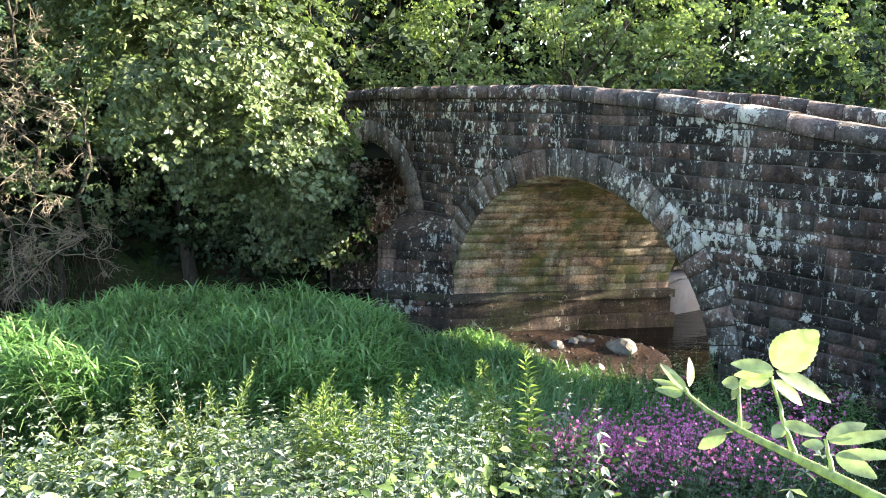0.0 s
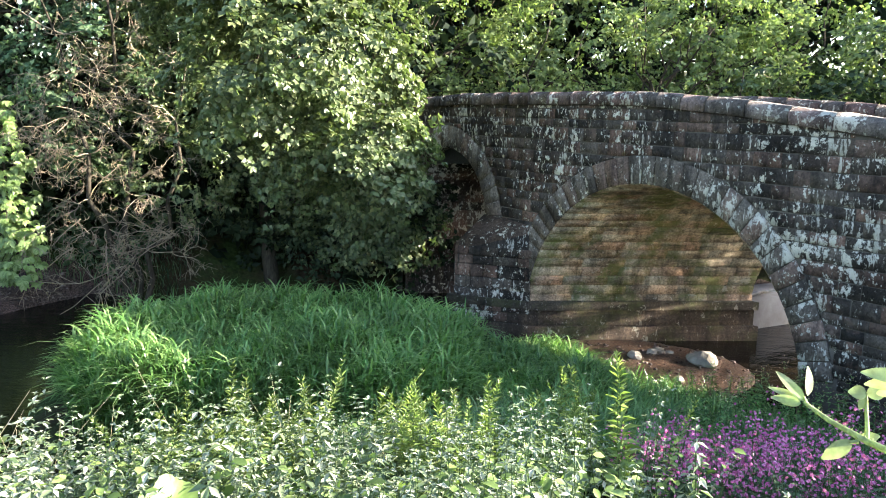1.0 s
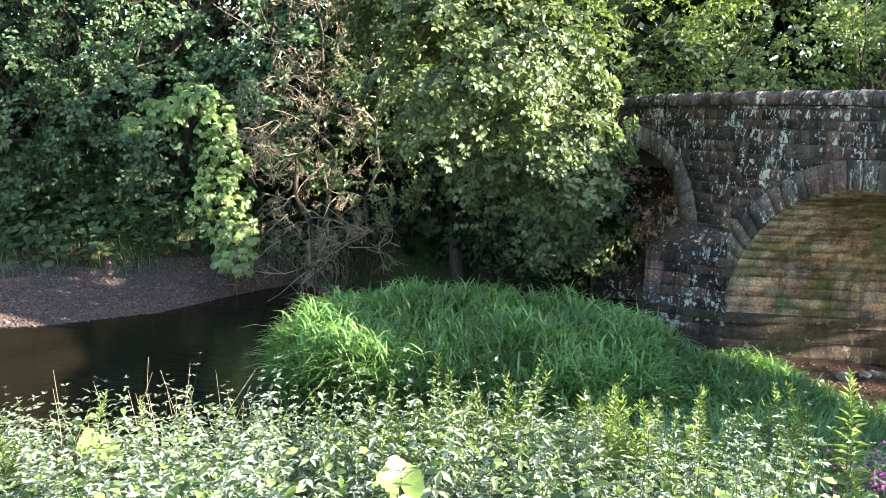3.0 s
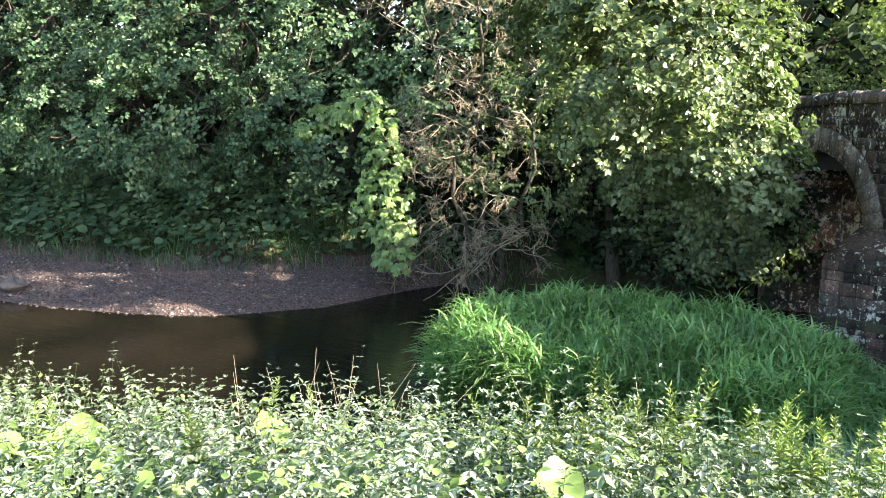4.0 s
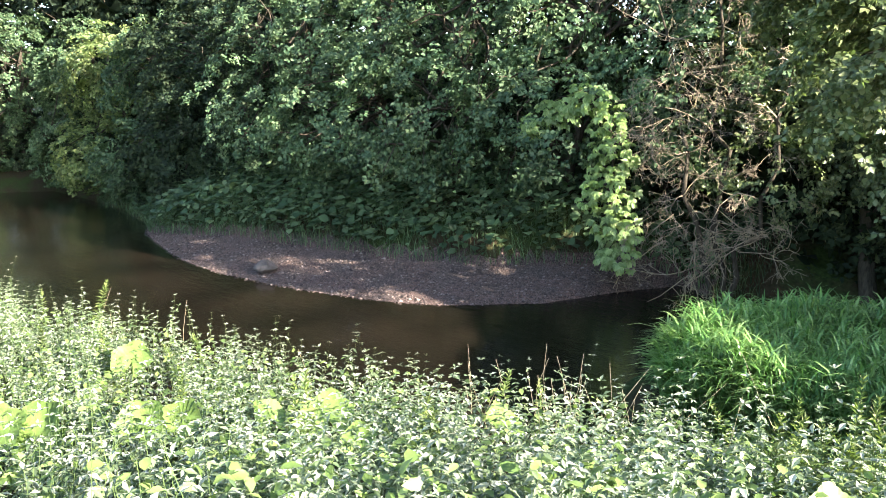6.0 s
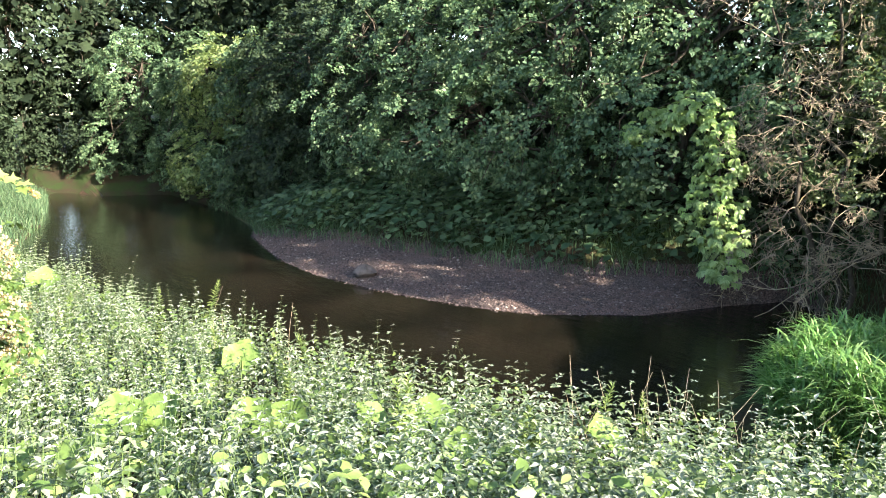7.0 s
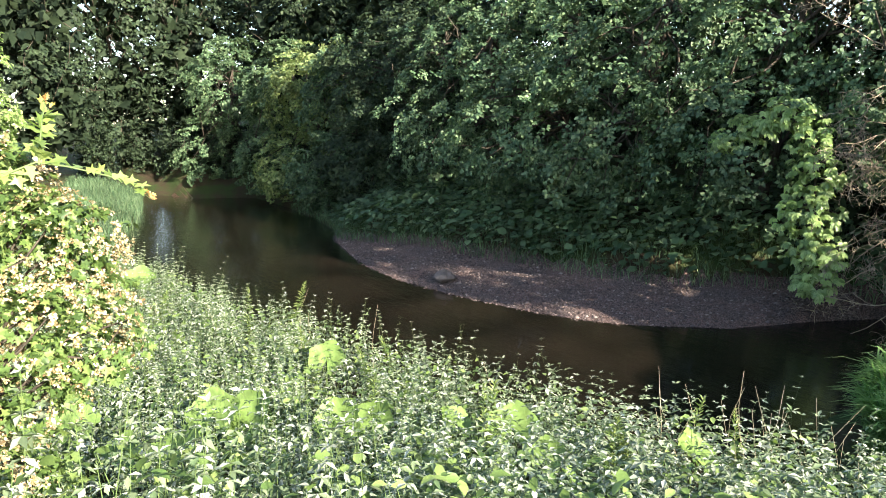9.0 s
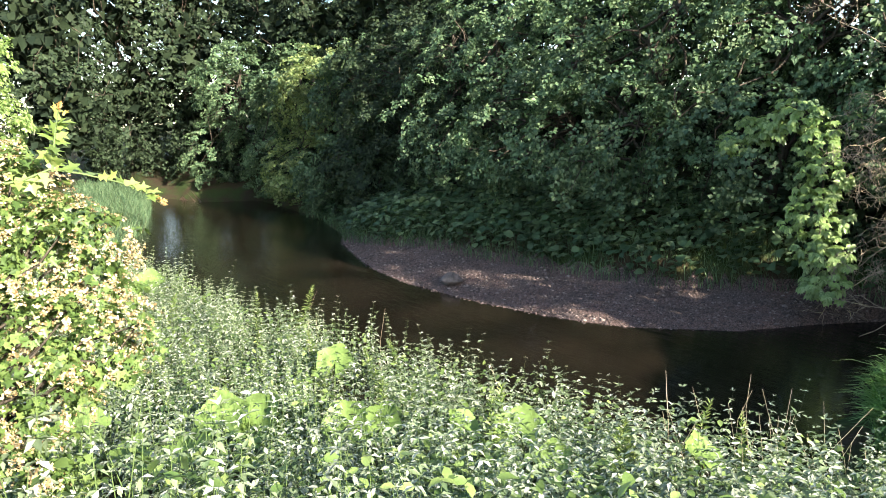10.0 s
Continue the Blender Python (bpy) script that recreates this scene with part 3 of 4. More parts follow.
# ---- trees ----
def crown(blobs, count, per, leaf, out_only=0.75, spread=0.5, shape=LEAF, width=0.62, droop=0.35, seed=0, core=0, core_leaf=0.5):
    """Boughs of leaf rosettes over the skin of a crown made of ellipsoids (x, y, z, rx, ry, rz), and large near-black
    leaves within that paint shade into the gaps.
    """
    r = np.random.default_rng(seed)
    so = Soup()
    tips = []
    area = np.array([(b[3] * b[4] + b[4] * b[5] + b[3] * b[5]) for b in blobs])
    for b, n in zip(blobs, (count * area / area.sum()).astype(int)):
        c, rad = np.array(b[:3]), np.array(b[3:])
        d = unit(r.normal(size=(n, 3)))
        p = c + d * rad * (r.uniform(out_only, 1.08, (n, 1)))
        inside = np.zeros(n, dtype=bool)
        for o in blobs:
            if o is not b:
                inside |= (((p - np.array(o[:3])) / np.array(o[3:])) ** 2).sum(1) < 0.5
        wave = np.sin(p[:, 0] * 1.9 + seed) * np.sin(p[:, 1] * 2.3 + seed * 2) * np.sin(p[:, 2] * 2.6 + seed * 3)
        keep = ~inside & (wave < 0.4)
        tips.append(np.concatenate([p[keep], unit(d[keep] / rad)], 1))
    tips = np.concatenate(tips)
    p, d = tips[:, :3], tips[:, 3:]
    m, q, fan = len(p), max(per // 6, 1), 6
    size = spread * r.uniform(0.55, 1.45, (m, 1, 1))
    # each bough is a flat tier that arches outwards and down
    nrm = unit(d * 0.8 + np.array((0, 0, 0.7)) + r.normal(0, 0.25, (m, 3)))
    outw = unit(d - nrm * (d * nrm).sum(1, keepdims=True) + 1e-4)
    sid = np.cross(nrm, outw)
    rad, th = np.sqrt(r.uniform(0, 1, (m, q, 1))), r.uniform(0, 2 * np.pi, (m, q, 1))
    a, b2, c2 = rad * np.cos(th) * 1.15, rad * np.sin(th) * 0.85, r.normal(0, 0.13, (m, q, 1))
    mid = p[:, None] + size * (a * outw[:, None] + b2 * sid[:, None] + (c2 - droop * 0.7 * a * np.abs(a)) * nrm[:, None])
    phi = r.uniform(0, 2 * np.pi, (m, q, 1)) + np.arange(fan) * 2 * np.pi / fan
    along = outw[:, None, None] * (np.cos(phi) + 0.45)[..., None] + sid[:, None, None] * np.sin(phi)[..., None] + r.normal(0, 0.3, (m, q, fan, 3)) - np.array((0, 0, droop * 0.8))
    up = nrm[:, None, None] + r.normal(0, 0.42, (m, q, 1, 3)) + r.normal(0, 0.3, (m, q, fan, 3))
    long = leaf * r.uniform(0.65, 1.25, m * q * fan)
    pos = np.broadcast_to(mid[:, :, None], along.shape).reshape(-1, 3) + unit(along).reshape(-1, 3) * leaf * 0.22
    leaves(so, pos, along.reshape(-1, 3), up.reshape(-1, 3), long, width, shape)
    # Added dark leaves fill the gaps with painted shade and block the sky.
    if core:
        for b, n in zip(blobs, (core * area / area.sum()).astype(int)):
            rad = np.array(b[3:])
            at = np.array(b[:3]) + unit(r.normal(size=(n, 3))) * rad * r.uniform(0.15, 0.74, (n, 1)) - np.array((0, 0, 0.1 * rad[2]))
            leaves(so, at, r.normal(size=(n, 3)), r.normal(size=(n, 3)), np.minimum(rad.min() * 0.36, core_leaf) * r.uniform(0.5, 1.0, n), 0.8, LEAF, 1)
    return so, tips


def tree(name, label, base, blobs, count, per, leaf, mat, trunk_r=0.16, lean=(0, 0), limbs=26, seed=1, **kw):
    t = thing(name, label, "tree", "", "", base)
    kw.setdefault("core", 300)
    so, tips = crown(blobs, count, per, leaf, seed=seed, **kw)
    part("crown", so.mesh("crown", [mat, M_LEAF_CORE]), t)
    r = np.random.default_rng(seed + 50)
    wood = Soup()
    main = max(blobs, key=lambda b: b[3] * b[4] * b[5])
    top = np.array((main[0] + lean[0], main[1] + lean[1], main[2] + main[5] * 0.55))
    spine = bent((base[0], base[1], base[2] - 0.15), top, 9, 0, 0.02)
    tube(wood, spine, np.linspace(trunk_r, trunk_r * 0.25, 9), 7)
    for k in r.choice(len(tips), min(limbs, len(tips)), replace=False):
        a = spine[int(r.integers(2, 8))]
        b = tips[k, :3]
        path = bent(a, b, 7, r.uniform(-0.2, 0.5), 0.05)
        tube(wood, path, np.linspace(trunk_r * 0.32, 0.012, 7), 4)
    part("trunk", wood.mesh("trunk", M_BARK), t)
    return t


def gz(x, y):
    return float(ground_z(x, y))


def stand(name, label, x, y, blobs, count, per, leaf, mat, seed, **kw):
    b = [(x + q[0], y + q[1], *q[2:]) for q in blobs]
    return tree(name, label, (x, y, gz(x, y)), b, count, per, leaf, mat, seed=seed, **kw)


tree("sycamore_tree", "leafy sycamore tree leaning out over the river beside the bridge", (-7.0, 17.4, gz(-7.0, 17.4)),
     [(-4.83, 13.7, 4.9, 2.0, 1.3, 2.2), (-6.1, 13.8, 7.1, 2.0, 1.3, 2.1), (-3.95, 13.7, 3.9, 1.25, 1.1, 1.1), (-5.2, 12.5, 5.4, 1.7, 1.3, 1.6), (-5.0, 13.3, 7.9, 2.1, 1.8, 1.9), (-6.6, 17.8, 3.0, 2.2, 1.0, 1.8), (-8.6, 17.6, 6.2, 2.4, 1.2, 3.0), (-4.4, 16.6, 2.4, 1.5, 0.9, 1.4)], 1050, 138, 0.115, M_LEAF_SYC, 0.2, (0, 1.0), 34, 3, spread=0.46, out_only=0.66, droop=0.3, core=0, width=0.72)
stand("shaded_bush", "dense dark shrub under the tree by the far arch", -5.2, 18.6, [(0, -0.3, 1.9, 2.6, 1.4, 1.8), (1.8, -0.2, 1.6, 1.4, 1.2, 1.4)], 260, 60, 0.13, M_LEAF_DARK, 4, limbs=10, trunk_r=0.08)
# Bushes at x=1.8 to 7.5 are added to keep sun off the far arch.
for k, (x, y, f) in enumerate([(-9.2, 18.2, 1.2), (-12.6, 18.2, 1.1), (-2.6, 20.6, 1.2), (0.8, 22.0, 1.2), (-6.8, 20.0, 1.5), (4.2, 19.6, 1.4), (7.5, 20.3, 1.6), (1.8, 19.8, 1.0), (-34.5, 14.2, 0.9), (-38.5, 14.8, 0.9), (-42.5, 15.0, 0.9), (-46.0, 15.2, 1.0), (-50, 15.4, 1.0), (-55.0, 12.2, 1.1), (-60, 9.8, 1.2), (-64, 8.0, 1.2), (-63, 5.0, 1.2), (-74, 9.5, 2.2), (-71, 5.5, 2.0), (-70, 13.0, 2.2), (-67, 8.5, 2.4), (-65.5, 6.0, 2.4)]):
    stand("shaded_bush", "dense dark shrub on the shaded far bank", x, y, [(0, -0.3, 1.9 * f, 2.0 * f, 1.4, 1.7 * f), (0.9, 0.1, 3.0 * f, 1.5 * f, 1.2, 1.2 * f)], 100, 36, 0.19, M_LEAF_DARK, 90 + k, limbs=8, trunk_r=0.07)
# Leaf colour paints shade on two alders and sunlight on one.
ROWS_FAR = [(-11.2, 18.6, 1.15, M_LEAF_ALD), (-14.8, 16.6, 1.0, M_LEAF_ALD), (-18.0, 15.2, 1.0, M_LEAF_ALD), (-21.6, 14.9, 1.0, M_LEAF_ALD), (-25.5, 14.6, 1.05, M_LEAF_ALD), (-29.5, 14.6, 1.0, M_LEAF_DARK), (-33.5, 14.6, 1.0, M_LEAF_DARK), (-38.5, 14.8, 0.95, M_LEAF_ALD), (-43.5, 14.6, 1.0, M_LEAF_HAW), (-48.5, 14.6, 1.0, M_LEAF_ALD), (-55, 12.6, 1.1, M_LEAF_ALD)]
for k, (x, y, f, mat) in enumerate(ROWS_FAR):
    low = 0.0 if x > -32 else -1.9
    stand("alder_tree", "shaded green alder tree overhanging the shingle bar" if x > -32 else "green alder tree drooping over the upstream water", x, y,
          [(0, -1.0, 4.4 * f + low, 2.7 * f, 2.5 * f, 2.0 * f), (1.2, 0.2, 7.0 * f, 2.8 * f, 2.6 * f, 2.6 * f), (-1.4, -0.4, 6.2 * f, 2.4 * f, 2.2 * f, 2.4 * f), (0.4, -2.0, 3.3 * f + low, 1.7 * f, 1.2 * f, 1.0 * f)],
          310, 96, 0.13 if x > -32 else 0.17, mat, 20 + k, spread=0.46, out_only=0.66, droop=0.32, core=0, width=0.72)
# Dark leaves stand in for shade; direct sun reaches the upstream crowns.
for k, (x, y, f) in enumerate([(-10, 20.5, 1.35), (-14, 20, 1.35), (-6, 23, 1.4), (-18.5, 19.5, 1.3), (-24, 20, 1.25), (-31, 20, 1.3), (-38, 20, 1.35), (-46, 20, 1.4), (-55, 17, 1.5), (-63, 11, 1.5), (-57, -9, 1.5), (-36, 27, 1.9), (-52, 26, 2.0), (-66, 16, 2.0), (-70, 2, 2.0), (-66, 7, 1.9), (-62, -6, 1.8), (-58, 1, 1.5), (-58, -16, 1.9), (-70, -8, 2.2), (-46, -8, 1.4), (-49, 18.5, 1.5), (-12, 23.5, 1.5), (-21.5, 22, 1.4), (-27.5, 21.5, 1.4)]):
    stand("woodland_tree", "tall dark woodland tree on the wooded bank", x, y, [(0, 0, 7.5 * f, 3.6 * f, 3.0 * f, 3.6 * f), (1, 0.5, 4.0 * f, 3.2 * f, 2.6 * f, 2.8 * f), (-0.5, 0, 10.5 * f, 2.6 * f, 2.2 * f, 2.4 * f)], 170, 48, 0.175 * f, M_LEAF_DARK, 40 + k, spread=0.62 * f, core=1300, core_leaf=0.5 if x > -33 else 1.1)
# (15.5, 17.2) is an added, unseen tree that keeps sun off the vault.
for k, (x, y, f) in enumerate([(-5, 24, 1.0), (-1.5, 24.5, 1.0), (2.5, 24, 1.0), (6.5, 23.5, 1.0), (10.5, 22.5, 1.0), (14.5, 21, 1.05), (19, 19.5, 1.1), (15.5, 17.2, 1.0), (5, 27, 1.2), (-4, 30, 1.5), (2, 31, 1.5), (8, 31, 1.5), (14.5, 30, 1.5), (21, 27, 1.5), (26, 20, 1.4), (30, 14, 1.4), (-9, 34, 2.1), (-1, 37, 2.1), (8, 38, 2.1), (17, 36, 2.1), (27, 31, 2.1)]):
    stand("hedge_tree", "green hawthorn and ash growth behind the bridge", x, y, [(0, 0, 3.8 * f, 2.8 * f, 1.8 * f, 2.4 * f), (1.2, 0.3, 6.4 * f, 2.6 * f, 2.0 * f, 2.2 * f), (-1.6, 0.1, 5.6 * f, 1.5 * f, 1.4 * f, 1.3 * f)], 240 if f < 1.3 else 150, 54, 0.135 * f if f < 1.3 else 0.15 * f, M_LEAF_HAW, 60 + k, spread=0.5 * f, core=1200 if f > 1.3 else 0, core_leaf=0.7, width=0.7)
stand("upstream_tree", "bright sunlit young ash by the upstream bank", -37, -2.8, [(0, 0, 4.6, 2.8, 2.6, 2.6), (0.4, 0, 7.0, 2.4, 2.2, 2.0), (0.2, 0.3, 2.6, 2.2, 1.6, 1.4)], 420, 60, 0.18, M_LEAF_CHE, 80)

# horse chestnut whose lit bough hangs down to the water
chestnut = thing("horse_chestnut_tree", "horse chestnut bough with large bright drooping leaves above the shingle", "tree", "", "", (-13.6, 17.0, gz(-13.6, 17.0)))
CB = [(-13.9, 14.3, 3.95, 0.5, 0.4, 0.3), (-13.3, 14.5, 4.35, 0.6, 0.4, 0.35), (-12.6, 14.6, 4.55, 0.6, 0.45, 0.38), (-12.1, 14.8, 4.1, 0.42, 0.4, 0.5), (-11.95, 14.8, 3.3, 0.55, 0.45, 0.6), (-12.0, 14.7, 2.4, 0.66, 0.5, 0.6), (-11.7, 14.6, 1.55, 0.7, 0.5, 0.5), (-11.45, 14.4, 0.95, 0.5, 0.38, 0.28)]
r = np.random.default_rng(7)
so, wood = Soup(), Soup()
bough = np.array([(-13.6, 17.0, gz(-13.6, 17.0) - 0.1), (-13.5, 16.6, 3.6), (-13.2, 15.6, 4.7), (-12.4, 14.9, 4.6), (-12.0, 14.85, 3.6), (-11.9, 14.8, 2.4), (-11.6, 14.6, 1.3)])
tube(wood, bough, np.array((0.13, 0.10, 0.07, 0.05, 0.035, 0.022, 0.01)), 7)
for b in CB:
    n = int(150 * (b[3] * b[5] + b[3] * b[4]))
    d = unit(r.normal(size=(n, 3)))
    at = np.array(b[:3]) + d * np.array(b[3:]) * r.uniform(0.5, 1.2, (n, 1))
    facing = unit(d * 0.5 + np.array((0.25, -0.45, 0.75)) + r.normal(0, 0.2, (n, 3)))
    hang = unit(d * np.array((1, 1, 0.2)) + np.array((0.1, -0.5, -0.55)))
    for k in range(7):
        phi = (k - 3) * 0.62 + r.normal(0, 0.12, (n, 1))
        side = unit(np.cross(facing, hang))
        front = np.cross(side, facing)
        along = front * np.cos(phi) + side * np.sin(phi) - np.array((0, 0, 0.3))
        leaves(so, at, along, facing + r.normal(0, 0.15, (n, 3)), r.uniform(0.13, 0.21, n) * (1.0 - 0.08 * abs(k - 3)), 0.5, OVAL)
    for k in range(0, n, 9):
        near = bough[np.argmin(np.linalg.norm(bough - at[k], axis=1))]
        tube(wood, bent(near, at[k], 5, 0.05, 0.05), np.linspace(0.016, 0.006, 5), 4)
part("crown", so.mesh("crown", M_LEAF_CHE), chestnut)
part("trunk", wood.mesh("trunk", M_BARK), chestnut)


def boughs(soup, a, way, length, radius, depth, r):
    """Crooked dead branches that fork again and again."""
    n = 6
    p = [np.asarray(a, dtype=float)]
    d = unit(np.asarray(way, dtype=float))
    for i in range(n):
        d = unit(d + r.normal(0, 0.28, 3) + np.array((0, 0, -0.05)))
        p.append(p[-1] + d * length / n)
    tube(soup, p, np.maximum(np.linspace(radius, radius * 0.45, n + 1), 0.004), 3)
    if depth:
        for i in range(int(r.integers(3, 6))):
            k = int(r.integers(2, n + 1))
            side = unit(d + r.normal(0, 0.75, 3))
            boughs(soup, p[k], side, length * r.uniform(0.35, 0.6), radius * 0.55, depth - 1, r)


dead = thing("dead_tree", "half-dead riverside tree with crooked bare lichened branches", "tree", "", "", (-9.6, 15.5, 0.3))
r = np.random.default_rng(11)
so = Soup()
stems = [bent((-9.5, 15.6, 0.0), (-9.9, 15.6, 7.5), 10, 0, 0.03), bent((-9.3, 15.5, 0.0), (-8.0, 15.2, 5.2), 9, 0, 0.04), bent((-9.7, 15.6, 0.1), (-11.0, 15.0, 6.6), 9, 0.2, 0.04)]
for st in stems:
    tube(so, st, np.linspace(0.07, 0.02, len(st)), 7)
part("trunk", so.mesh("trunk", M_BARK), dead)
roots = []
for st in stems:
    for i in range(17):
        roots.append((st[int(r.integers(2, len(st)))], (r.normal(0, 1.0), -0.7 + r.normal(0, 0.5), r.uniform(-0.5, 0.8)), r.uniform(0.8, 1.7)))
for i in range(8):
    roots.append(((-9.8 + r.normal(0, 0.5), 15.2, r.uniform(0.9, 2.0)), (-1.0 + r.normal(0, 0.7), -0.6, -0.3), r.uniform(1.0, 2.0)))
for q, way, long in roots:
    so = Soup()
    boughs(so, q, way, long, 0.015, 3, r)
    part("branch", so.mesh("branch", M_TWIG), dead)
so, _t = crown([(-8.6, 15.6, 3.0, 1.4, 0.6, 1.2), (-10.2, 15.9, 4.5, 1.3, 0.5, 1.9), (-9.0, 15.9, 6.2, 1.4, 0.6, 1.2)], 150, 36, 0.10, seed=12, spread=0.3)
part("sparse_leaves", so.mesh("sparse_leaves", M_LEAF_SYC), dead)


# ---- reeds and undergrowth ----
BLADE_T = np.array((0.0, 0.4, 0.75, 1.0))


def blades(soup, root, height, lean, width, k=0, curl=0.35):
    """Grass blades as bent tapering strips."""
    n = len(root)
    ang = rng.uniform(0, 2 * np.pi, n)
    out = np.stack([np.cos(ang), np.sin(ang), np.zeros(n)], 1)
    out = unit(out * 0.8 + lean)
    side = np.stack([-out[:, 1], out[:, 0], np.zeros(n)], 1)
    t = BLADE_T
    bend = curl * rng.uniform(0.4, 1.5, n)
    cx = height[:, None] * (bend[:, None] * t ** 2)
    cz = height[:, None] * (t - 0.45 * bend[:, None] * t ** 3)
    mid = root[:, None] + cx[..., None] * out[:, None] + cz[..., None] * np.array((0, 0, 1.0))
    w = width[:, None] * np.array((0.6, 1.0, 0.7, 0.0))
    v = np.concatenate([mid[:, :3] + w[:, :3, None] * side[:, None], mid[:, :3] - w[:, :3, None] * side[:, None], mid[:, 3:]], 1)
    f = np.array([(0, 3, 1), (3, 4, 1), (1, 4, 2), (4, 5, 2), (2, 5, 6)])
    soup.add(v, f[None] + (np.arange(n) * 7)[:, None, None], k)


def scatter(n, x0, x1, y0, y1, keep):
    p = np.stack([rng.uniform(x0, x1, n), rng.uniform(y0, y1, n)], 1)
    return p[keep(p[:, 0], p[:, 1])]


def on_ground(p, dz=0.0):
    return np.stack([p[:, 0], p[:, 1], ground_z(p[:, 0], p[:, 1]) + dz], 1)


so = Soup()
RX, RY, RW, RD = -4.3, 10.3, 2.85, 2.25
loaf = lambda x, y: (np.abs((x - RX) / RW) ** 2.6 + np.abs((y - RY) / RD) ** 2.6) ** (1 / 2.6)
p = scatter(26000, RX - RW, RX + RW, RY - RD, RY + RD, lambda x, y: loaf(x, y) < 1)[:10000]
edge = 1 - loaf(p[:, 0], p[:, 1])
r3 = on_ground(p)
swell = 1 + 0.07 * np.sin(1.7 * p[:, 0] + 0.8) * np.sin(2.1 * p[:, 1]) + 0.05 * np.sin(4.3 * p[:, 0] + 2.9 * p[:, 1])
hh = np.minimum(1.12, 0.8 + edge * 2.4) * swell * rng.uniform(0.8, 1.08, len(p))
away = np.stack([(p[:, 0] - RX) / RW, (p[:, 1] - RY) / RD, np.zeros(len(p))], 1) * 0.6
blades(so, r3, hh, away * 0.6, rng.uniform(0.005, 0.009, len(p)), 0, 0.18)
# long leaves that leave the stems and arch over
for lo, hi, n in ((0.35, 0.7, 14000), (0.65, 1.0, 32000)):
    m = rng.choice(len(p), n)
    q = r3[m] + np.stack([np.zeros(n), np.zeros(n), hh[m] * rng.uniform(lo, hi, n)], 1) + away[m] * 0.12
    blades(so, q, rng.uniform(0.2, 0.42, n), away[m] * 0.45, rng.uniform(0.009, 0.015, n), 0, 1.05)
tagged(new("reed_bed", so.mesh("reed_bed", M_REED)), "tall green reed canary grass clump standing in the river", "reeds", "", "stuff")
so = Soup()
p = scatter(9000, -1.9, 1.3, 9.3, 12.6, lambda x, y: ((x + 0.65) / 1.1) ** 2 + ((y - 10.9) / 1.5) ** 2 < 1)[:4200]
edge = 1 - np.hypot((p[:, 0] + 0.65) / 1.1, (p[:, 1] - 10.9) / 1.5)
r3 = on_ground(p)
hh = np.minimum(0.75, 0.4 + edge * 1.2) * rng.uniform(0.75, 1.05, len(p))
away = np.stack([(p[:, 0] + 0.65) / 1.1, (p[:, 1] - 10.9) / 1.5, np.zeros(len(p))], 1) * 0.6
blades(so, r3, hh, away, rng.uniform(0.006, 0.010, len(p)), 0, 0.45)
m = rng.choice(len(p), 9000)
q = r3[m] + np.stack([np.zeros(9000), np.zeros(9000), hh[m] * rng.uniform(0.45, 0.95, 9000)], 1) + away[m] * 0.12
blades(so, q, rng.uniform(0.2, 0.4, 9000), away[m] * 0.6, rng.uniform(0.008, 0.013, 9000), 0, 1.0)
tagged(new("grass_clump", so.mesh("grass_clump", M_REED)), "lower rounded green grass clump beside the reeds", "grass", "", "stuff")
so = Soup()
p = scatter(60000, -4.5, 3.2, 5.8, 12.8, lambda x, y: (y < np.interp(x, NEAR_X, NEAR_Y) + 0.5) & (y > np.interp(x, CREST_X, CREST_Y) + 0.3))[:10000]
r3 = on_ground(p)
blades(so, r3, rng.uniform(0.55, 1.0, len(p)) * np.interp(p[:, 0], [0.0, 1.2], [1.0, 0.5]), np.zeros((len(p), 3)), rng.uniform(0.006, 0.011, len(p)), 0, 0.7)
tagged(new("bank_grass", so.mesh("bank_grass", M_REED)), "lush lower green grass on the bank by the stream", "grass", "", "stuff")


def herbs(name, p, tall, leaf, mats, per=11, seed=5, width=0.5, whorl=4, rise=(-0.5, -0.15, 0.7), spread=0.3):
    """Upright stems with leaves in tiers."""
    r = np.random.default_rng(seed)
    so = Soup()
    n = len(p)
    h = tall * r.uniform(0.6, 1.0, n) + tall * 0.3 * r.uniform(0, 1, n) ** 3
    lean = r.normal(0, 0.16, (n, 2))
    root = on_ground(p, -0.03)
    t = np.linspace(0.3, 1.0, per) ** 0.8
    pos = root[:, None] + np.stack([lean[:, :1] * h[:, None] * t ** 2, lean[:, 1:] * h[:, None] * t ** 2, h[:, None] * t], -1)
    turn = r.uniform(0, 2 * np.pi, (n, 1)) + np.arange(per)[None] * 1.2
    big = leaf * r.uniform(0.7, 1.25, (n, 1))
    for k in range(whorl):
        a = turn + k * 2 * np.pi / whorl + r.normal(0, spread, turn.shape)
        size = big * np.interp(t, [0.25, 0.6, 1.0], [1.0, 1.0, 0.45]) * r.uniform(0.7, 1.2, a.shape)
        al = np.stack([np.cos(a), np.sin(a), np.interp(t, [0.25, 0.85, 1.0], rise) + r.normal(0, 0.25, a.shape)], -1)
        up = np.array((0, 0, 1.0)) + r.normal(0, 0.28, al.shape)
        leaves(so, pos.reshape(-1, 3), al.reshape(-1, 3), up.reshape(-1, 3), size.ravel(), width, LEAF, 0)
    a = unit(np.cross(np.stack([lean[:, 0], lean[:, 1], np.ones(n)], 1), np.array((0.7, 0.7, 0))))
    top = root + np.stack([lean[:, 0] * h, lean[:, 1] * h, h], 1)
    v = np.stack([root + a * 0.005, root - a * 0.005, top + a * 0.002, top - a * 0.002], 1)
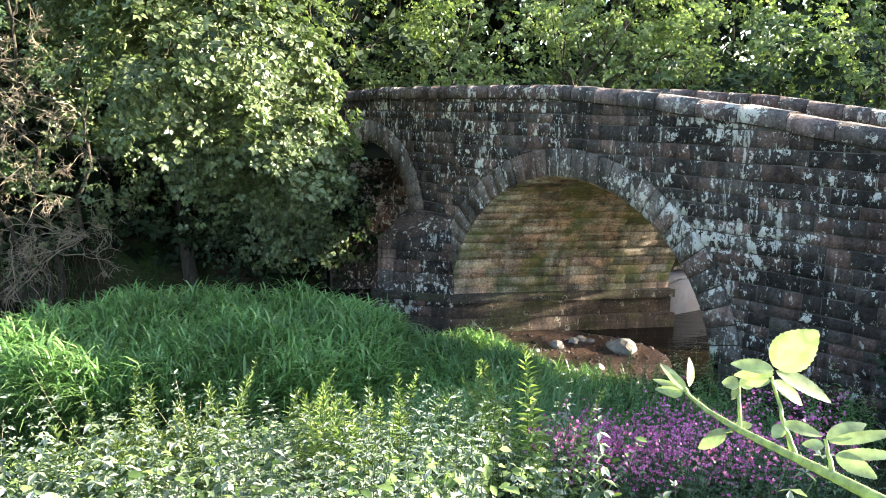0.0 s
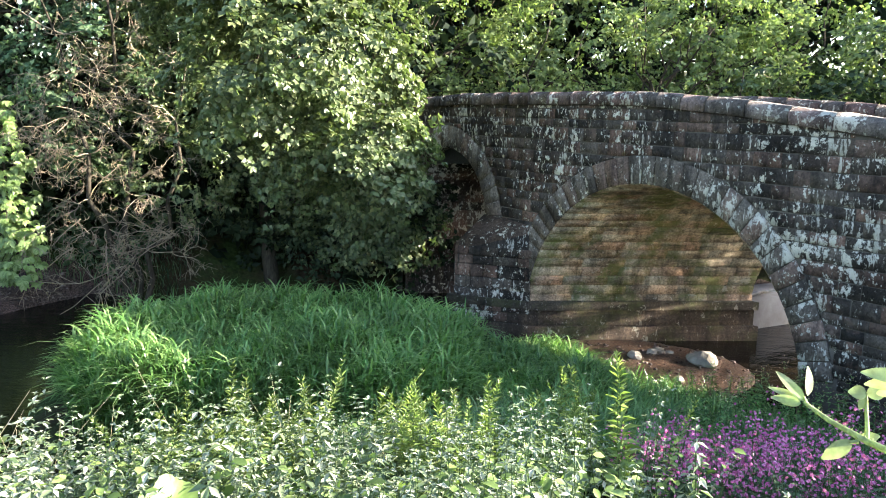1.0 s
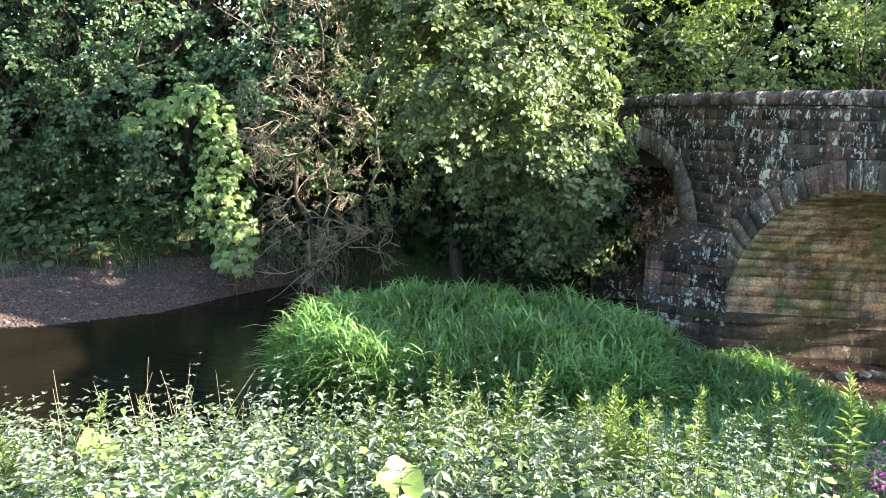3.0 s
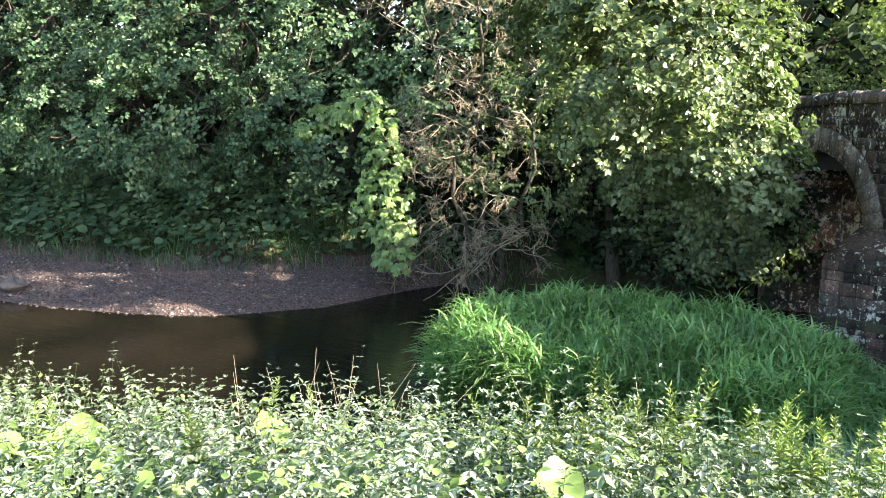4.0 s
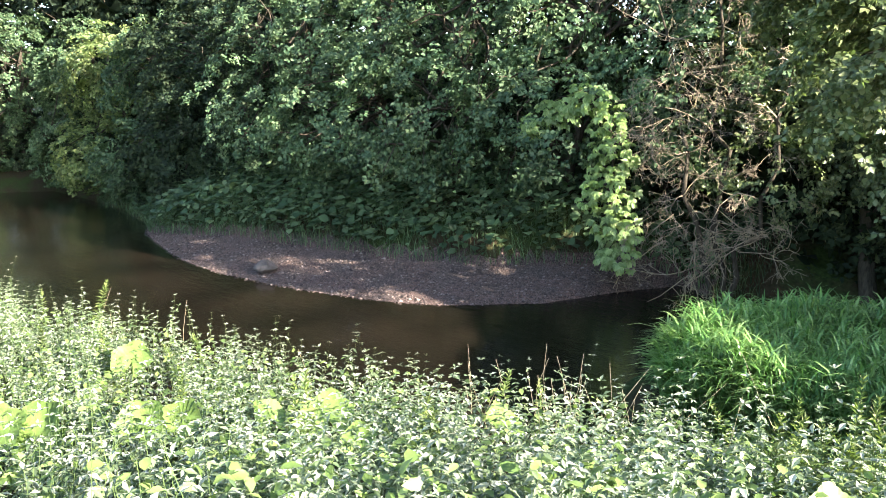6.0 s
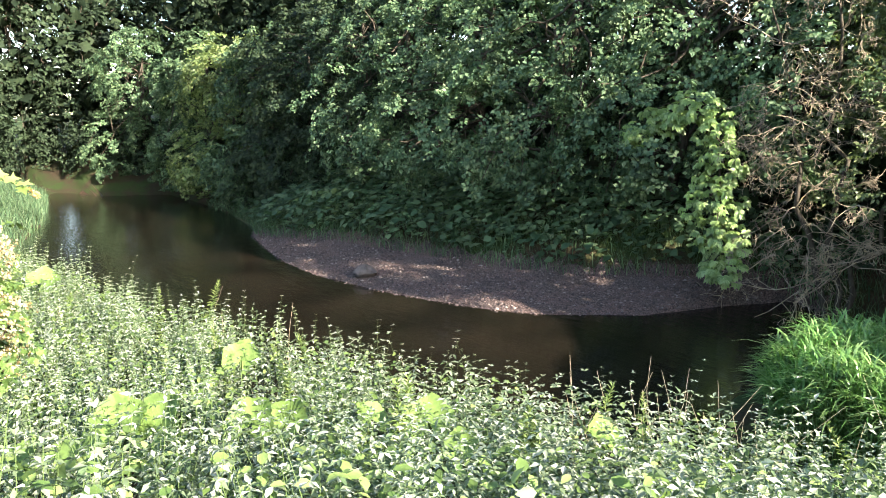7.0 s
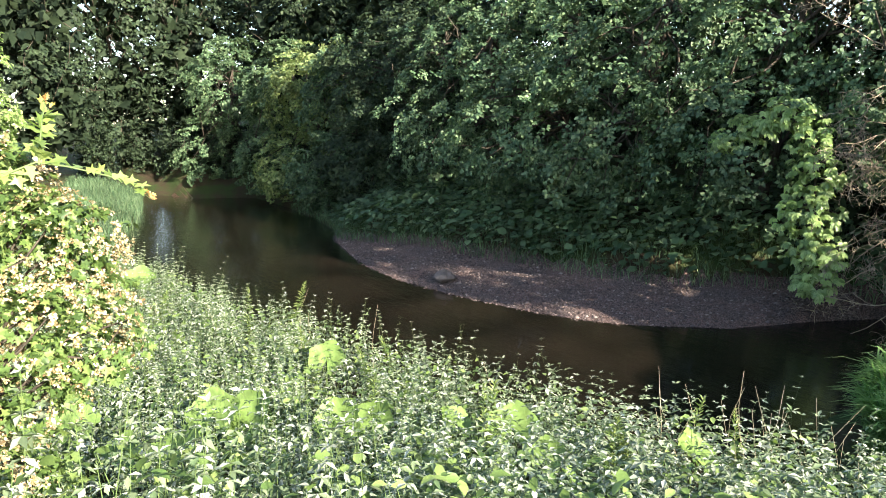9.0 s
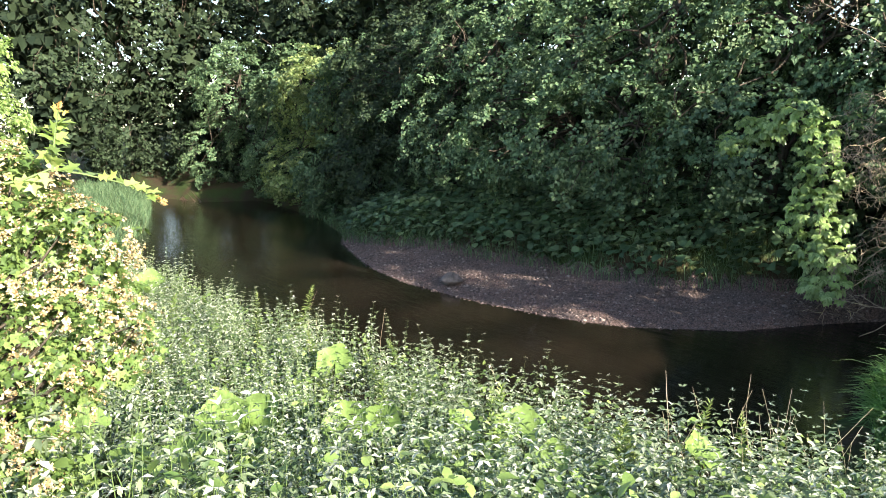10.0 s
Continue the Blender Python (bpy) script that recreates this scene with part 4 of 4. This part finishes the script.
    so.add(v, np.array([(0, 1, 3), (0, 3, 2)])[None] + (np.arange(n) * 4)[:, None, None], 1)
    return so.mesh(name, mats), top


BUTTER = [(-5.66, 0.16, 0.22), (-7.06, 1.03, 0.22), (-7.27, 0.77, 0.21), (-7.37, -0.26, 0.18), (-6.76, 1.65, 0.18), (-6.63, 1.89, 0.18), (-9.06, 2.4, 0.19), (-6.44, 0.0, 0.13), (-6.67, -0.55, 0.16), (-7.43, -0.75, 0.15), (-15.25, 1.26, 0.24), (-4.95, 3.71, 0.17), (-6.03, 2.84, 0.19), (-5.08, 2.48, 0.12), (-2.19, 2.78, 0.1), (-6.44, 2.53, 0.15)]      # place and leaf radius
crest = lambda x: np.interp(x, CREST_X, CREST_Y)
p = scatter(60000, -20, 1.6, -2.6, 8.0, lambda x, y: (crest(x) - y > -0.15) & (crest(x) - y < 6.8) & (np.hypot(x + 0.8, y + 0.2) > 2.7) & ((x < -0.4) | ((x < 0.4) & (rng.uniform(0, 1, len(x)) < 0.2))) & (np.sin(2.9 * x + 1.3 * y) * np.sin(2.3 * y - 1.1 * x) + rng.normal(0, 0.35, len(x)) > -0.45))
p = p[np.hypot(p[:, None, 0] - np.array(BUTTER)[None, :, 0], p[:, None, 1] - np.array(BUTTER)[None, :, 1]).min(1) > 0.38]
p = p[:4400]
me, nettle_tops = herbs("nettle_bed", p, 1.15, 0.08, [M_NETTLE, M_STEM], 11, 5, 0.42, 4, (-0.6, -0.35, 0.35), 0.25)
cover = Soup()
c = p[rng.choice(len(p), 17000)] + rng.normal(0, 0.16, (17000, 2))
c = on_ground(c)
c[:, 2] += rng.uniform(0.35, 0.98, len(c))
leaves(cover, c, rng.normal(0, 1, (len(c), 3)) * (1, 1, 0.35) - (0, 0, 0.25), np.array((0.1, -0.15, 1.0)) + rng.normal(0, 0.35, (len(c), 3)), rng.uniform(0.045, 0.09, len(c)), 0.6, OVAL)
tagged(new("low_herbs", cover.mesh("low_herbs", M_COVER)), "leafy green low herbs filling in between the nettles", "herbs", "", "stuff")
tagged(new("nettle_bed", me), "dense sunlit stinging nettles covering the near bank", "nettles", "", "stuff")
p = np.concatenate([scatter(900, -3.6, 0.2, 4.0, 6.6, lambda x, y: (crest(x) - y > -0.3) & (crest(x) - y < 1.6))[:85], scatter(900, -18, -3.6, 0, 6, lambda x, y: (crest(x) - y > -0.3) & (crest(x) - y < 2.5))[:24]])
for k in range(len(p)):
    me, _t = herbs("willowherb_plant", p[k:k + 1], 1.25, 0.115, [M_HERB, M_STEM], 24, 200 + k, 0.24, 4, (-0.1, 0.5, 1.6))
    tagged(new("willowherb_plant", me), "bright yellow-green willowherb spire among the nettles", "willowherb", "willowherbs on the near bank")


# ---- butterbur ----
def butterbur_leaf(size, r):
    """A round ribbed leaf with a notch at the stalk and a wavy rim."""
    n, rows = 41, (0.0, 0.3, 0.55, 0.78, 1.0)
    v, f = [], []
    ang = np.linspace(0.3, 2 * np.pi - 0.3, n)
    lobe = r.uniform(0, 6.28)
    for q in rows:
        for k, a in enumerate(ang):
            rim = 1 + q * (0.07 * math.sin(a * 5 + lobe) + 0.03 * (k % 2) + r.normal(0, 0.015))
            v.append((size * q * rim * math.cos(a), size * q * rim * math.sin(a), size * (0.30 * q * q + 0.055 * q * math.cos(k * math.pi) + 0.10 * q * math.sin(3 * a + lobe))))
    for i in range(len(rows) - 1):
        for k in range(n - 1):
            a = i * n + k
            f += [(a, a + n, a + n + 1), (a, a + n + 1, a + 1)]
    return np.array(v), f


r = np.random.default_rng(21)
for x, y, wide in BUTTER:
    g = gz(x, y)
    plant = thing("butterbur_plant", "broad pale-green butterbur leaves among the nettles", "butterbur", "butterburs on the near bank", "", (x, y, g))
    for k in range(int(r.integers(1, 3))):
        size = wide * (r.uniform(0.95, 1.1) if k == 0 else r.uniform(0.5, 0.75))
        hx, hy, hz = (x, y, g + 0.86) if k == 0 else (x + r.normal(0, 0.2), y + r.normal(0, 0.2), g + r.uniform(0.6, 0.8))
        v, f = butterbur_leaf(size, r)
        turn = Euler((r.normal(0, 0.2), r.normal(0.65, 0.2), r.normal(-0.4, 0.5))).to_matrix()
        v = v @ np.array(turn).T + (hx, hy, hz)
        part("leaf", np_mesh("leaf", v, f, M_BUTTER), plant)
        so = Soup()
        tube(so, bent((x, y, g - 0.05), (hx, hy, hz), 5, 0, 0.04), np.linspace(0.012, 0.007, 5), 5)
        part("stalk", so.mesh("stalk", M_STEM), plant)

# ---- red campion and white umbels ----
p = scatter(2600, -0.6, 2.6, 4.3, 7.2, lambda x, y: (((x - 1.35) / 1.25) ** 2 + ((y - 5.8) / 1.1) ** 2 < 1))[:620]
me, tops = herbs("campion_patch", p, 0.8, 0.06, [M_LEAF_ALD, M_STEM], 8, 9, 0.38)
tagged(new("campion_patch", me), "leafy red campion plants in the shade of the bridge", "campion", "", "stuff")


def blooms(name, tops, per, spread, petal, mat, seed):
    r = np.random.default_rng(seed)
    c = (tops[:, None] + r.normal(0, 1, (len(tops), per, 3)) * np.array((spread, spread, spread * 1.4))).reshape(-1, 3)
    face = unit(np.array((-0.2, -0.5, 0.6)) + r.normal(0, 0.5, c.shape))
    a = unit(np.cross(face, r.normal(size=c.shape)))
    b = np.cross(face, a)
    so = Soup()
    for k in range(5):
        t = k * 2 * np.pi / 5
        leaves(so, c, a * math.cos(t) + b * math.sin(t), face, petal, 0.9, LEAF)
    return so.mesh(name, mat)


pick = tops[rng.uniform(0, 1, len(tops)) < np.where(tops[:, 0] < 1.5, 0.75, 0.5)]
tagged(new("campion_flowers", blooms("campion_flowers", pick, 10, 0.04, 0.014, M_PINK, 3)), "magenta pink red campion blossoms", "flowers", "", "stuff")
p = scatter(900, 1.2, 4.2, 7.6, 11.2, lambda x, y: (y < np.interp(x, NEAR_X, NEAR_Y) - 0.2) & (y > crest(x)))[:110]
me, tops = herbs("parsley_patch", p, 0.8, 0.09, [M_REED, M_STEM], 9, 14, 0.3)
tagged(new("parsley_patch", me), "feathery hedge parsley plants at the stream edge", "parsley", "", "stuff")
tagged(new("parsley_flowers", blooms("parsley_flowers", tops, 10, 0.03, 0.008, M_BLOOM, 4)), "small white umbels of hedge parsley", "flowers", "", "stuff")

# ---- dry stalks over the nettles ----
so = Soup()
r = np.random.default_rng(31)
for i in range(52):
    x = r.uniform(-13, -1) if i < 26 else r.normal(-5.1, 0.45)
    y = float(crest(x)) + r.uniform(-1.2, 0.25)
    g = gz(x, y)
    l = r.uniform(0.9, 1.45)
    b = np.array((x, y, g)) + np.array((r.normal(0, 0.35), r.normal(0, 0.3), 1.0)) * l
    tube(so, bent((x, y, g), b, 5, 0, 0.02), np.linspace(0.0035, 0.0015, 5), 3)
tagged(new("dry_stalks", so.mesh("dry_stalks", M_PALE)), "thin dry straw-coloured stalks standing over the nettles", "stalks", "", "stuff")

# ---- undergrowth of the far bank ----
foot = lambda x: np.interp(x, FOOT_X, FOOT_Y)
so = Soup()
p = scatter(90000, -42, -10, 9, 22, lambda x, y: (y - foot(x) > 0.15) & (y - foot(x) < 4.2))[:11000]
c = on_ground(p)
c[:, 2] += rng.uniform(0.1, 0.55, len(c))
leaves(so, c, rng.normal(0, 1, (len(c), 3)) * (1, 1, 0.3) + (0, -0.6, -0.2), np.array((0, -0.35, 1.0)) + rng.normal(0, 0.3, (len(c), 3)), rng.uniform(0.12, 0.34, len(c)), 0.85, OVAL, 0)
p = scatter(60000, -42, -9, 9, 20, lambda x, y: (y - foot(x) > -0.15) & (y - foot(x) < 1.6))[:9000]
blades(so, on_ground(p), rng.uniform(0.3, 0.75, len(p)), np.zeros((len(p), 3)) + (0, -0.4, 0), rng.uniform(0.005, 0.010, len(p)), 1, 0.7)
tagged(new("bank_undergrowth", so.mesh("bank_undergrowth", [M_LEAF_ALD, M_LEAF_ALD])), "shaded butterbur and grass covering the far bank", "undergrowth", "", "stuff")
so = Soup()
p = scatter(60000, -56, -27, -4, 7, lambda x, y: (y < np.interp(x, NEAR_X, NEAR_Y) + 0.1) & (y > np.interp(x, NEAR_X, NEAR_Y) - 4))[:9000]
blades(so, on_ground(p), rng.uniform(0.4, 0.85, len(p)), np.zeros((len(p), 3)), rng.uniform(0.008, 0.016, len(p)), 0, 0.6)
# Alder leaf colour darkens this sunlit grass to paint in shade.
tagged(new("upstream_grass", so.mesh("upstream_grass", M_LEAF_ALD)), "tall green grass on the upstream near bank", "grass", "", "stuff")


# ---- stones ----
def boulder(x, y, z, size, seed, flat=0.6, mat=M_ROCK):
    bm = bmesh.new()
    bmesh.ops.create_icosphere(bm, subdivisions=2, radius=1.0)
    r = np.random.default_rng(seed)
    k = r.uniform(0, 9, 3)
    for v in bm.verts:
        q = 1 + 0.28 * noise.noise(v.co * 1.3 + Vector(k)) + 0.1 * noise.noise(v.co * 3.1 + Vector(k))
        v.co = Vector((v.co.x * q * size, v.co.y * q * size * r.uniform(0.98, 1.02) * 0.8, v.co.z * q * size * flat))
    bmesh.ops.rotate(bm, verts=bm.verts, matrix=Matrix.Rotation(float(r.uniform(0, 6)), 3, "Z"))
    me = bpy.data.meshes.new("river_stone")
    bm.to_mesh(me)
    bm.free()
    me.materials.append(mat)
    ob = new("river_stone", me)
    ob.location = (x, y, z)
    return ob


ROCKS = [(2.31, 13.57, 0.30), (0.45, 12.74, 0.20), (1.14, 13.69, 0.16), (1.49, 14.0, 0.13), (1.64, 14.08, 0.13), (1.09, 15.3, 0.10), (0.9, 15.1, 0.07), (2.89, 15.3, 0.12), (1.82, 14.06, 0.08), (1.74, 12.54, 0.11), (0.94, 12.78, 0.08), (1.3, 12.3, 0.09), (0.75, 13.4, 0.07)]
for k, (x, y, size) in enumerate(ROCKS):
    tagged(boulder(x, y, 0.03 + size * 0.15, size, k), "pale worn river stone lying on the wet shingle", "stone", "stones under the arch")
n = Nodes("grey_boulder")
n.bump(n.noise(18, 5), 0.5)
M_BOULDER = n.done(n.ramp(n.noise(5, 6, 0.65), (0.3, (0.06, 0.05, 0.047)), (0.7, (0.14, 0.12, 0.11))), 0.9, 0.2)
tagged(boulder(-19.6, 9.75, 0.22, 0.36, 41, 0.5, M_BOULDER), "flat grey boulder lying on the shingle bar", "stone")
tagged(boulder(-14.1, 15.4, 0.55, 0.26, 42, 0.7), "pale stone at the foot of the far bank", "stone")
so = Soup()
OCT = np.array([(1, 0, 0), (-1, 0, 0), (0, 1, 0), (0, -1, 0), (0, 0, 0.6), (0, 0, -0.4)])
OCTF = np.array([(0, 2, 4), (2, 1, 4), (1, 3, 4), (3, 0, 4), (2, 0, 5), (1, 2, 5), (3, 1, 5), (0, 3, 5)])
p = np.concatenate([scatter(60000, -30.5, -11, 8.4, 16.5, lambda x, y: (y > np.interp(x, FAR_X, FAR_Y) - 0.12) & (y < foot(x) + 0.2))[:6500], scatter(9000, -0.8, 3.2, 11.4, 15.0, lambda x, y: ground_z(x, y) > -0.02)[:350]])
size = rng.uniform(0.015, 0.05, len(p)) * (1 + 0.7 * (rng.uniform(0, 1, len(p)) > 0.94))
turn = rng.uniform(0, 6.28, len(p))
ca, sa = np.cos(turn)[:, None], np.sin(turn)[:, None]
o = OCT[None] * (size[:, None, None] * rng.uniform(0.65, 1.2, (len(p), 1, 3)))
v = np.stack([o[..., 0] * ca - o[..., 1] * sa, o[..., 0] * sa + o[..., 1] * ca, o[..., 2]], -1) + on_ground(p, 0.004)[:, None]
so.add(v, OCTF[None] + (np.arange(len(p)) * 6)[:, None, None])
n = Nodes("pebbles")
M_PEBBLE = n.done(n.ramp(n.geo.outputs["Random Per Island"], (0.0, (0.042, 0.031, 0.029)), (0.5, (0.09, 0.065, 0.059)), (0.85, (0.15, 0.11, 0.098)), (1.0, (0.24, 0.20, 0.18))), 0.8, 0.3)
tagged(new("pebbles", so.mesh("pebbles", M_PEBBLE)), "grey and pink river pebbles on the shingle", "pebbles", "", "stuff")

# ---- driftwood ----
for a, b, rad, text in (((3.3, 15.95, 0.68), (4.35, 16.7, 0.76), 0.05, "bleached driftwood log resting on the concrete footing"), ((3.45, 16.15, 0.67), (4.1, 16.6, 0.70), 0.035, "bleached driftwood stick on the concrete footing"), ((1.3, 15.35, 0.03), (3.1, 15.55, 0.52), 0.035, "pale stranded pole leaning on the pier plinth")):
    so = Soup()
    tube(so, bent(a, b, 7, 0, 0.02), np.linspace(rad, rad * 0.7, 7), 6)
    tagged(new("driftwood", so.mesh("driftwood", M_ROCK, True)), text, "driftwood", "driftwood at the bridge")

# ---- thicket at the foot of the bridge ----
# The last two blobs are added out of view to shade the campion.
stand("bramble_thicket", "dark bramble and ivy thicket against the bridge wall, extended unseen to shade the campion", 5.4, 7.7, [(0, 0, 1.5, 1.5, 0.8, 0.9), (1.0, -1.2, 2.4, 1.3, 0.9, 1.1), (-0.7, -1.7, 2.7, 1.3, 1.0, 1.4), (-0.1, -2.7, 2.7, 1.3, 1.0, 1.4)], 520, 50, 0.10, M_LEAF_DARK, 33, limbs=8, trunk_r=0.03, spread=0.35)


# ---- bramble shoot beside the camera ----
def toothed(length, width, r, curl=0.15):
    """A leaf with a toothed rim, folded along its rib."""
    rows = 22
    v, f = [], []
    for i in range(rows + 1):
        t = i / rows
        w = width * math.sin(math.pi * t ** 0.8) ** 0.75 * (1.0 if i % 2 else 0.93) if 0 < i < rows else 0.0
        dip = -curl * length * t * t
        v += [(length * t, 0, dip), (length * (t + (0.012 if i % 2 else 0)), w, dip + 0.22 * w), (length * (t + (0.012 if i % 2 else 0)), -w, dip + 0.22 * w)]
    for i in range(rows):
        a = i * 3
        f += [(a, a + 3, a + 4), (a, a + 4, a + 1), (a, a + 5, a + 3), (a, a + 2, a + 5)]
    return np.array(v), f


M_BRAMBLE = leaf_material("bramble_leaf", (0.30, 0.36, 0.16), (0.36, 0.42, 0.20), (0.44, 0.48, 0.28), 0.42, 0.55, 0.3, 26.0)
cane = np.array([(1.35, 1.0, 2.6), (0.527, 1.463, 3.535), (0.515, 1.643, 3.496), (0.486, 1.83, 3.465), (0.446, 2.016, 3.437), (0.386, 2.259, 3.405), (0.343, 2.44, 3.393), (0.319, 2.612, 3.388)])
shoot = thing("bramble_shoot", "pale sunlit bramble shoot arching beside the path", "bramble", "", "", (1.35, 1.0, 2.60))
so = Soup()
tube(so, cane, np.array((0.019, 0.018, 0.0165, 0.015, 0.0125, 0.011, 0.0085, 0.006)), 8)
part("cane", so.mesh("cane", M_BRAMBLE, True), shoot)
r = np.random.default_rng(8)


def sprig(a, b, *fans):
    """A leaf stalk from a to b and its toothed leaflets, each given by its base, tip and half its width."""
    so = Soup()
    tube(so, bent(a, b, 6, 0.0, 0.035), np.linspace(0.0075, 0.0045, 6), 6)
    part("petiole", so.mesh("petiole", M_BRAMBLE, True), shoot)
    for foot_at, tip_at, wide in fans:
        foot_at = np.array(foot_at)
        way = np.array(tip_at) - foot_at + (0, r.normal(0, 0.02), 0)
        v, f = toothed(float(np.linalg.norm(way)), wide, r)
        ax = unit(way)
        nm = np.array((r.normal(0.15, 0.2), -0.75 + r.normal(0, 0.15), 0.5))
        sd = unit(np.cross(nm, ax))
        part("leaf", np_mesh("leaf", v @ np.stack([ax, sd, np.cross(ax, sd)]) + foot_at, f, M_BRAMBLE, None, True), shoot)


sprig((0.472, 2.055, 3.419), (0.433, 2.155, 3.623), ((0.437, 2.163, 3.652), (0.541, 2.156, 3.774), 0.062), ((0.439, 2.155, 3.632), (0.331, 2.191, 3.617), 0.022), ((0.44, 2.158, 3.64), (0.322, 2.208, 3.657), 0.026), ((0.444, 2.156, 3.64), (0.596, 2.064, 3.578), 0.028), ((0.435, 2.149, 3.611), (0.52, 2.092, 3.556), 0.026), ((0.43, 2.151, 3.61), (0.364, 2.17, 3.591), 0.021))
sprig((0.39, 2.26, 3.41), (0.394, 2.311, 3.544), ((0.395, 2.309, 3.54), (0.342, 2.329, 3.544), 0.024), ((0.395, 2.308, 3.537), (0.45, 2.295, 3.558), 0.024), ((0.39, 2.307, 3.529), (0.375, 2.298, 3.491), 0.016))
sprig((0.463, 2.009, 3.437), (0.436, 2.055, 3.517), ((0.436, 2.055, 3.517), (0.535, 2.004, 3.503), 0.020), ((0.438, 2.051, 3.509), (0.403, 2.053, 3.479), 0.020))
sprig((0.486, 1.83, 3.465), (0.475, 1.874, 3.55), ((0.477, 1.874, 3.55), (0.579, 1.843, 3.6), 0.024), ((0.482, 1.869, 3.544), (0.646, 1.801, 3.593), 0.017), ((0.472, 1.869, 3.533), (0.417, 1.896, 3.536), 0.016), ((0.494, 1.85, 3.516), (0.566, 1.803, 3.496), 0.026), ((0.494, 1.85, 3.516), (0.637, 1.789, 3.554), 0.017))
sprig((0.376, 2.28, 3.392), (0.351, 2.286, 3.386), ((0.357, 2.286, 3.39), (0.27, 2.288, 3.329), 0.026), ((0.377, 2.283, 3.4), (0.434, 2.27, 3.418), 0.018))
sprig((0.326, 2.608, 3.383), (0.316, 2.62, 3.407), ((0.314, 2.615, 3.391), (0.245, 2.666, 3.481), 0.022), ((0.308, 2.617, 3.391), (0.214, 2.653, 3.42), 0.018), ((0.307, 2.614, 3.383), (0.211, 2.645, 3.396), 0.020), ((0.328, 2.619, 3.412), (0.339, 2.651, 3.514), 0.020), ((0.314, 2.617, 3.395), (0.268, 2.651, 3.454), 0.020), ((0.303, 2.613, 3.379), (0.238, 2.633, 3.383), 0.015))
so = Soup()
for t in np.linspace(0.3, 0.97, 170):
    x = np.linspace(0, 1, len(cane))
    c = np.array([np.interp(t, x, cane[:, k]) for k in range(3)])
    d = unit(r.normal(0, 1, 3)) * 0.021
    tube(so, [c, c + d], [0.0016, 0.0004], 3)
part("prickle_layer", so.mesh("prickle_layer", M_BRAMBLE), shoot)

# ---- hawthorn in blossom beside the camera ----
haw = thing("hawthorn_bush", "hawthorn bush with fading cream blossom and young reddish shoots", "bush", "", "", (-4.7, -1.0, gz(-4.7, -1.0)))
HB = [(-4.83, -0.55, 4.1, 0.2, 0.22, 0.19), (-4.65, -0.37, 3.85, 0.25, 0.27, 0.24), (-4.66, -0.5, 3.59, 0.29, 0.32, 0.28), (-4.54, -0.32, 3.56, 0.24, 0.26, 0.22), (-4.44, -0.56, 3.37, 0.22, 0.24, 0.2), (-4.89, -0.74, 3.78, 0.42, 0.46, 0.4), (-4.18, -0.62, 3.08, 0.18, 0.2, 0.17), (-4.92, -0.67, 4.11, 0.25, 0.28, 0.24)]
so, tips = crown(HB, 300, 30, 0.042, 0.55, 0.13, LOBED, 0.8, 0.3, 17)
part("foliage", so.mesh("foliage", M_LEAF_BUSH), haw)
so, _t = crown(HB, 620, 60, 0.0125, 0.88, 0.065, LEAF, 0.9, 0.25, 18)
part("blossom", so.mesh("blossom", M_BLOOM), haw, "fading cream blossom clusters")
so = Soup()
for k in range(0, len(tips), 4):
    tube(so, bent((-4.7, -1.0, 2.9), tips[k, :3], 6, 0.05, 0.06), np.linspace(0.016, 0.003, 6), 4)
tube(so, [(-4.75, -1.05, gz(-4.7, -1.0) - 0.1), (-4.7, -1.0, 2.9)], [0.05, 0.03], 7)
part("stem", so.mesh("stem", M_BARK), haw)
for name, line in (("shoot", [(-4.58, -0.56, 4.16), (-4.58, -0.5, 4.17), (-4.58, -0.4, 4.21), (-4.58, -0.29, 4.19), (-4.56, -0.15, 4.15), (-4.55, -0.06, 4.11), (-4.54, 0.0, 4.07)]), ("shoot", [(-4.58, -0.39, 4.2), (-4.58, -0.38, 4.28), (-4.58, -0.37, 4.35), (-4.58, -0.35, 4.44)])):
    so, lv = Soup(), Soup()
    line = np.array(line)
    tube(so, line, np.linspace(0.006, 0.002, len(line)), 5)
    own = part(name, so.mesh(name, M_STEM), haw)
    t = np.linspace(0.05, 0.9, 22)
    x = np.linspace(0, 1, len(line))
    c = np.stack([np.interp(t, x, line[:, k]) for k in range(3)], 1)
    leaves(lv, c, rng.normal(0, 0.6, (22, 3)) + unit(line[-1] - line[0]) * 0.5, rng.normal(0, 0.4, (22, 3)) + (0.6, 0.3, 0.7), rng.uniform(0.05, 0.08, 22), 0.8, LOBED)
    part("young_leaves", lv.mesh("young_leaves", M_HERB), own)
    tipv = Soup()
    leaves(tipv, line[-1] + rng.normal(0, 0.012, (9, 3)), rng.normal(0, 0.5, (9, 3)) + unit(line[-1] - line[-2]), rng.normal(0, 1, (9, 3)), rng.uniform(0.02, 0.04, 9), 0.6, LOBED)
    part("red_tip", tipv.mesh("red_tip", M_RUST), own, "young reddish leaf tip")
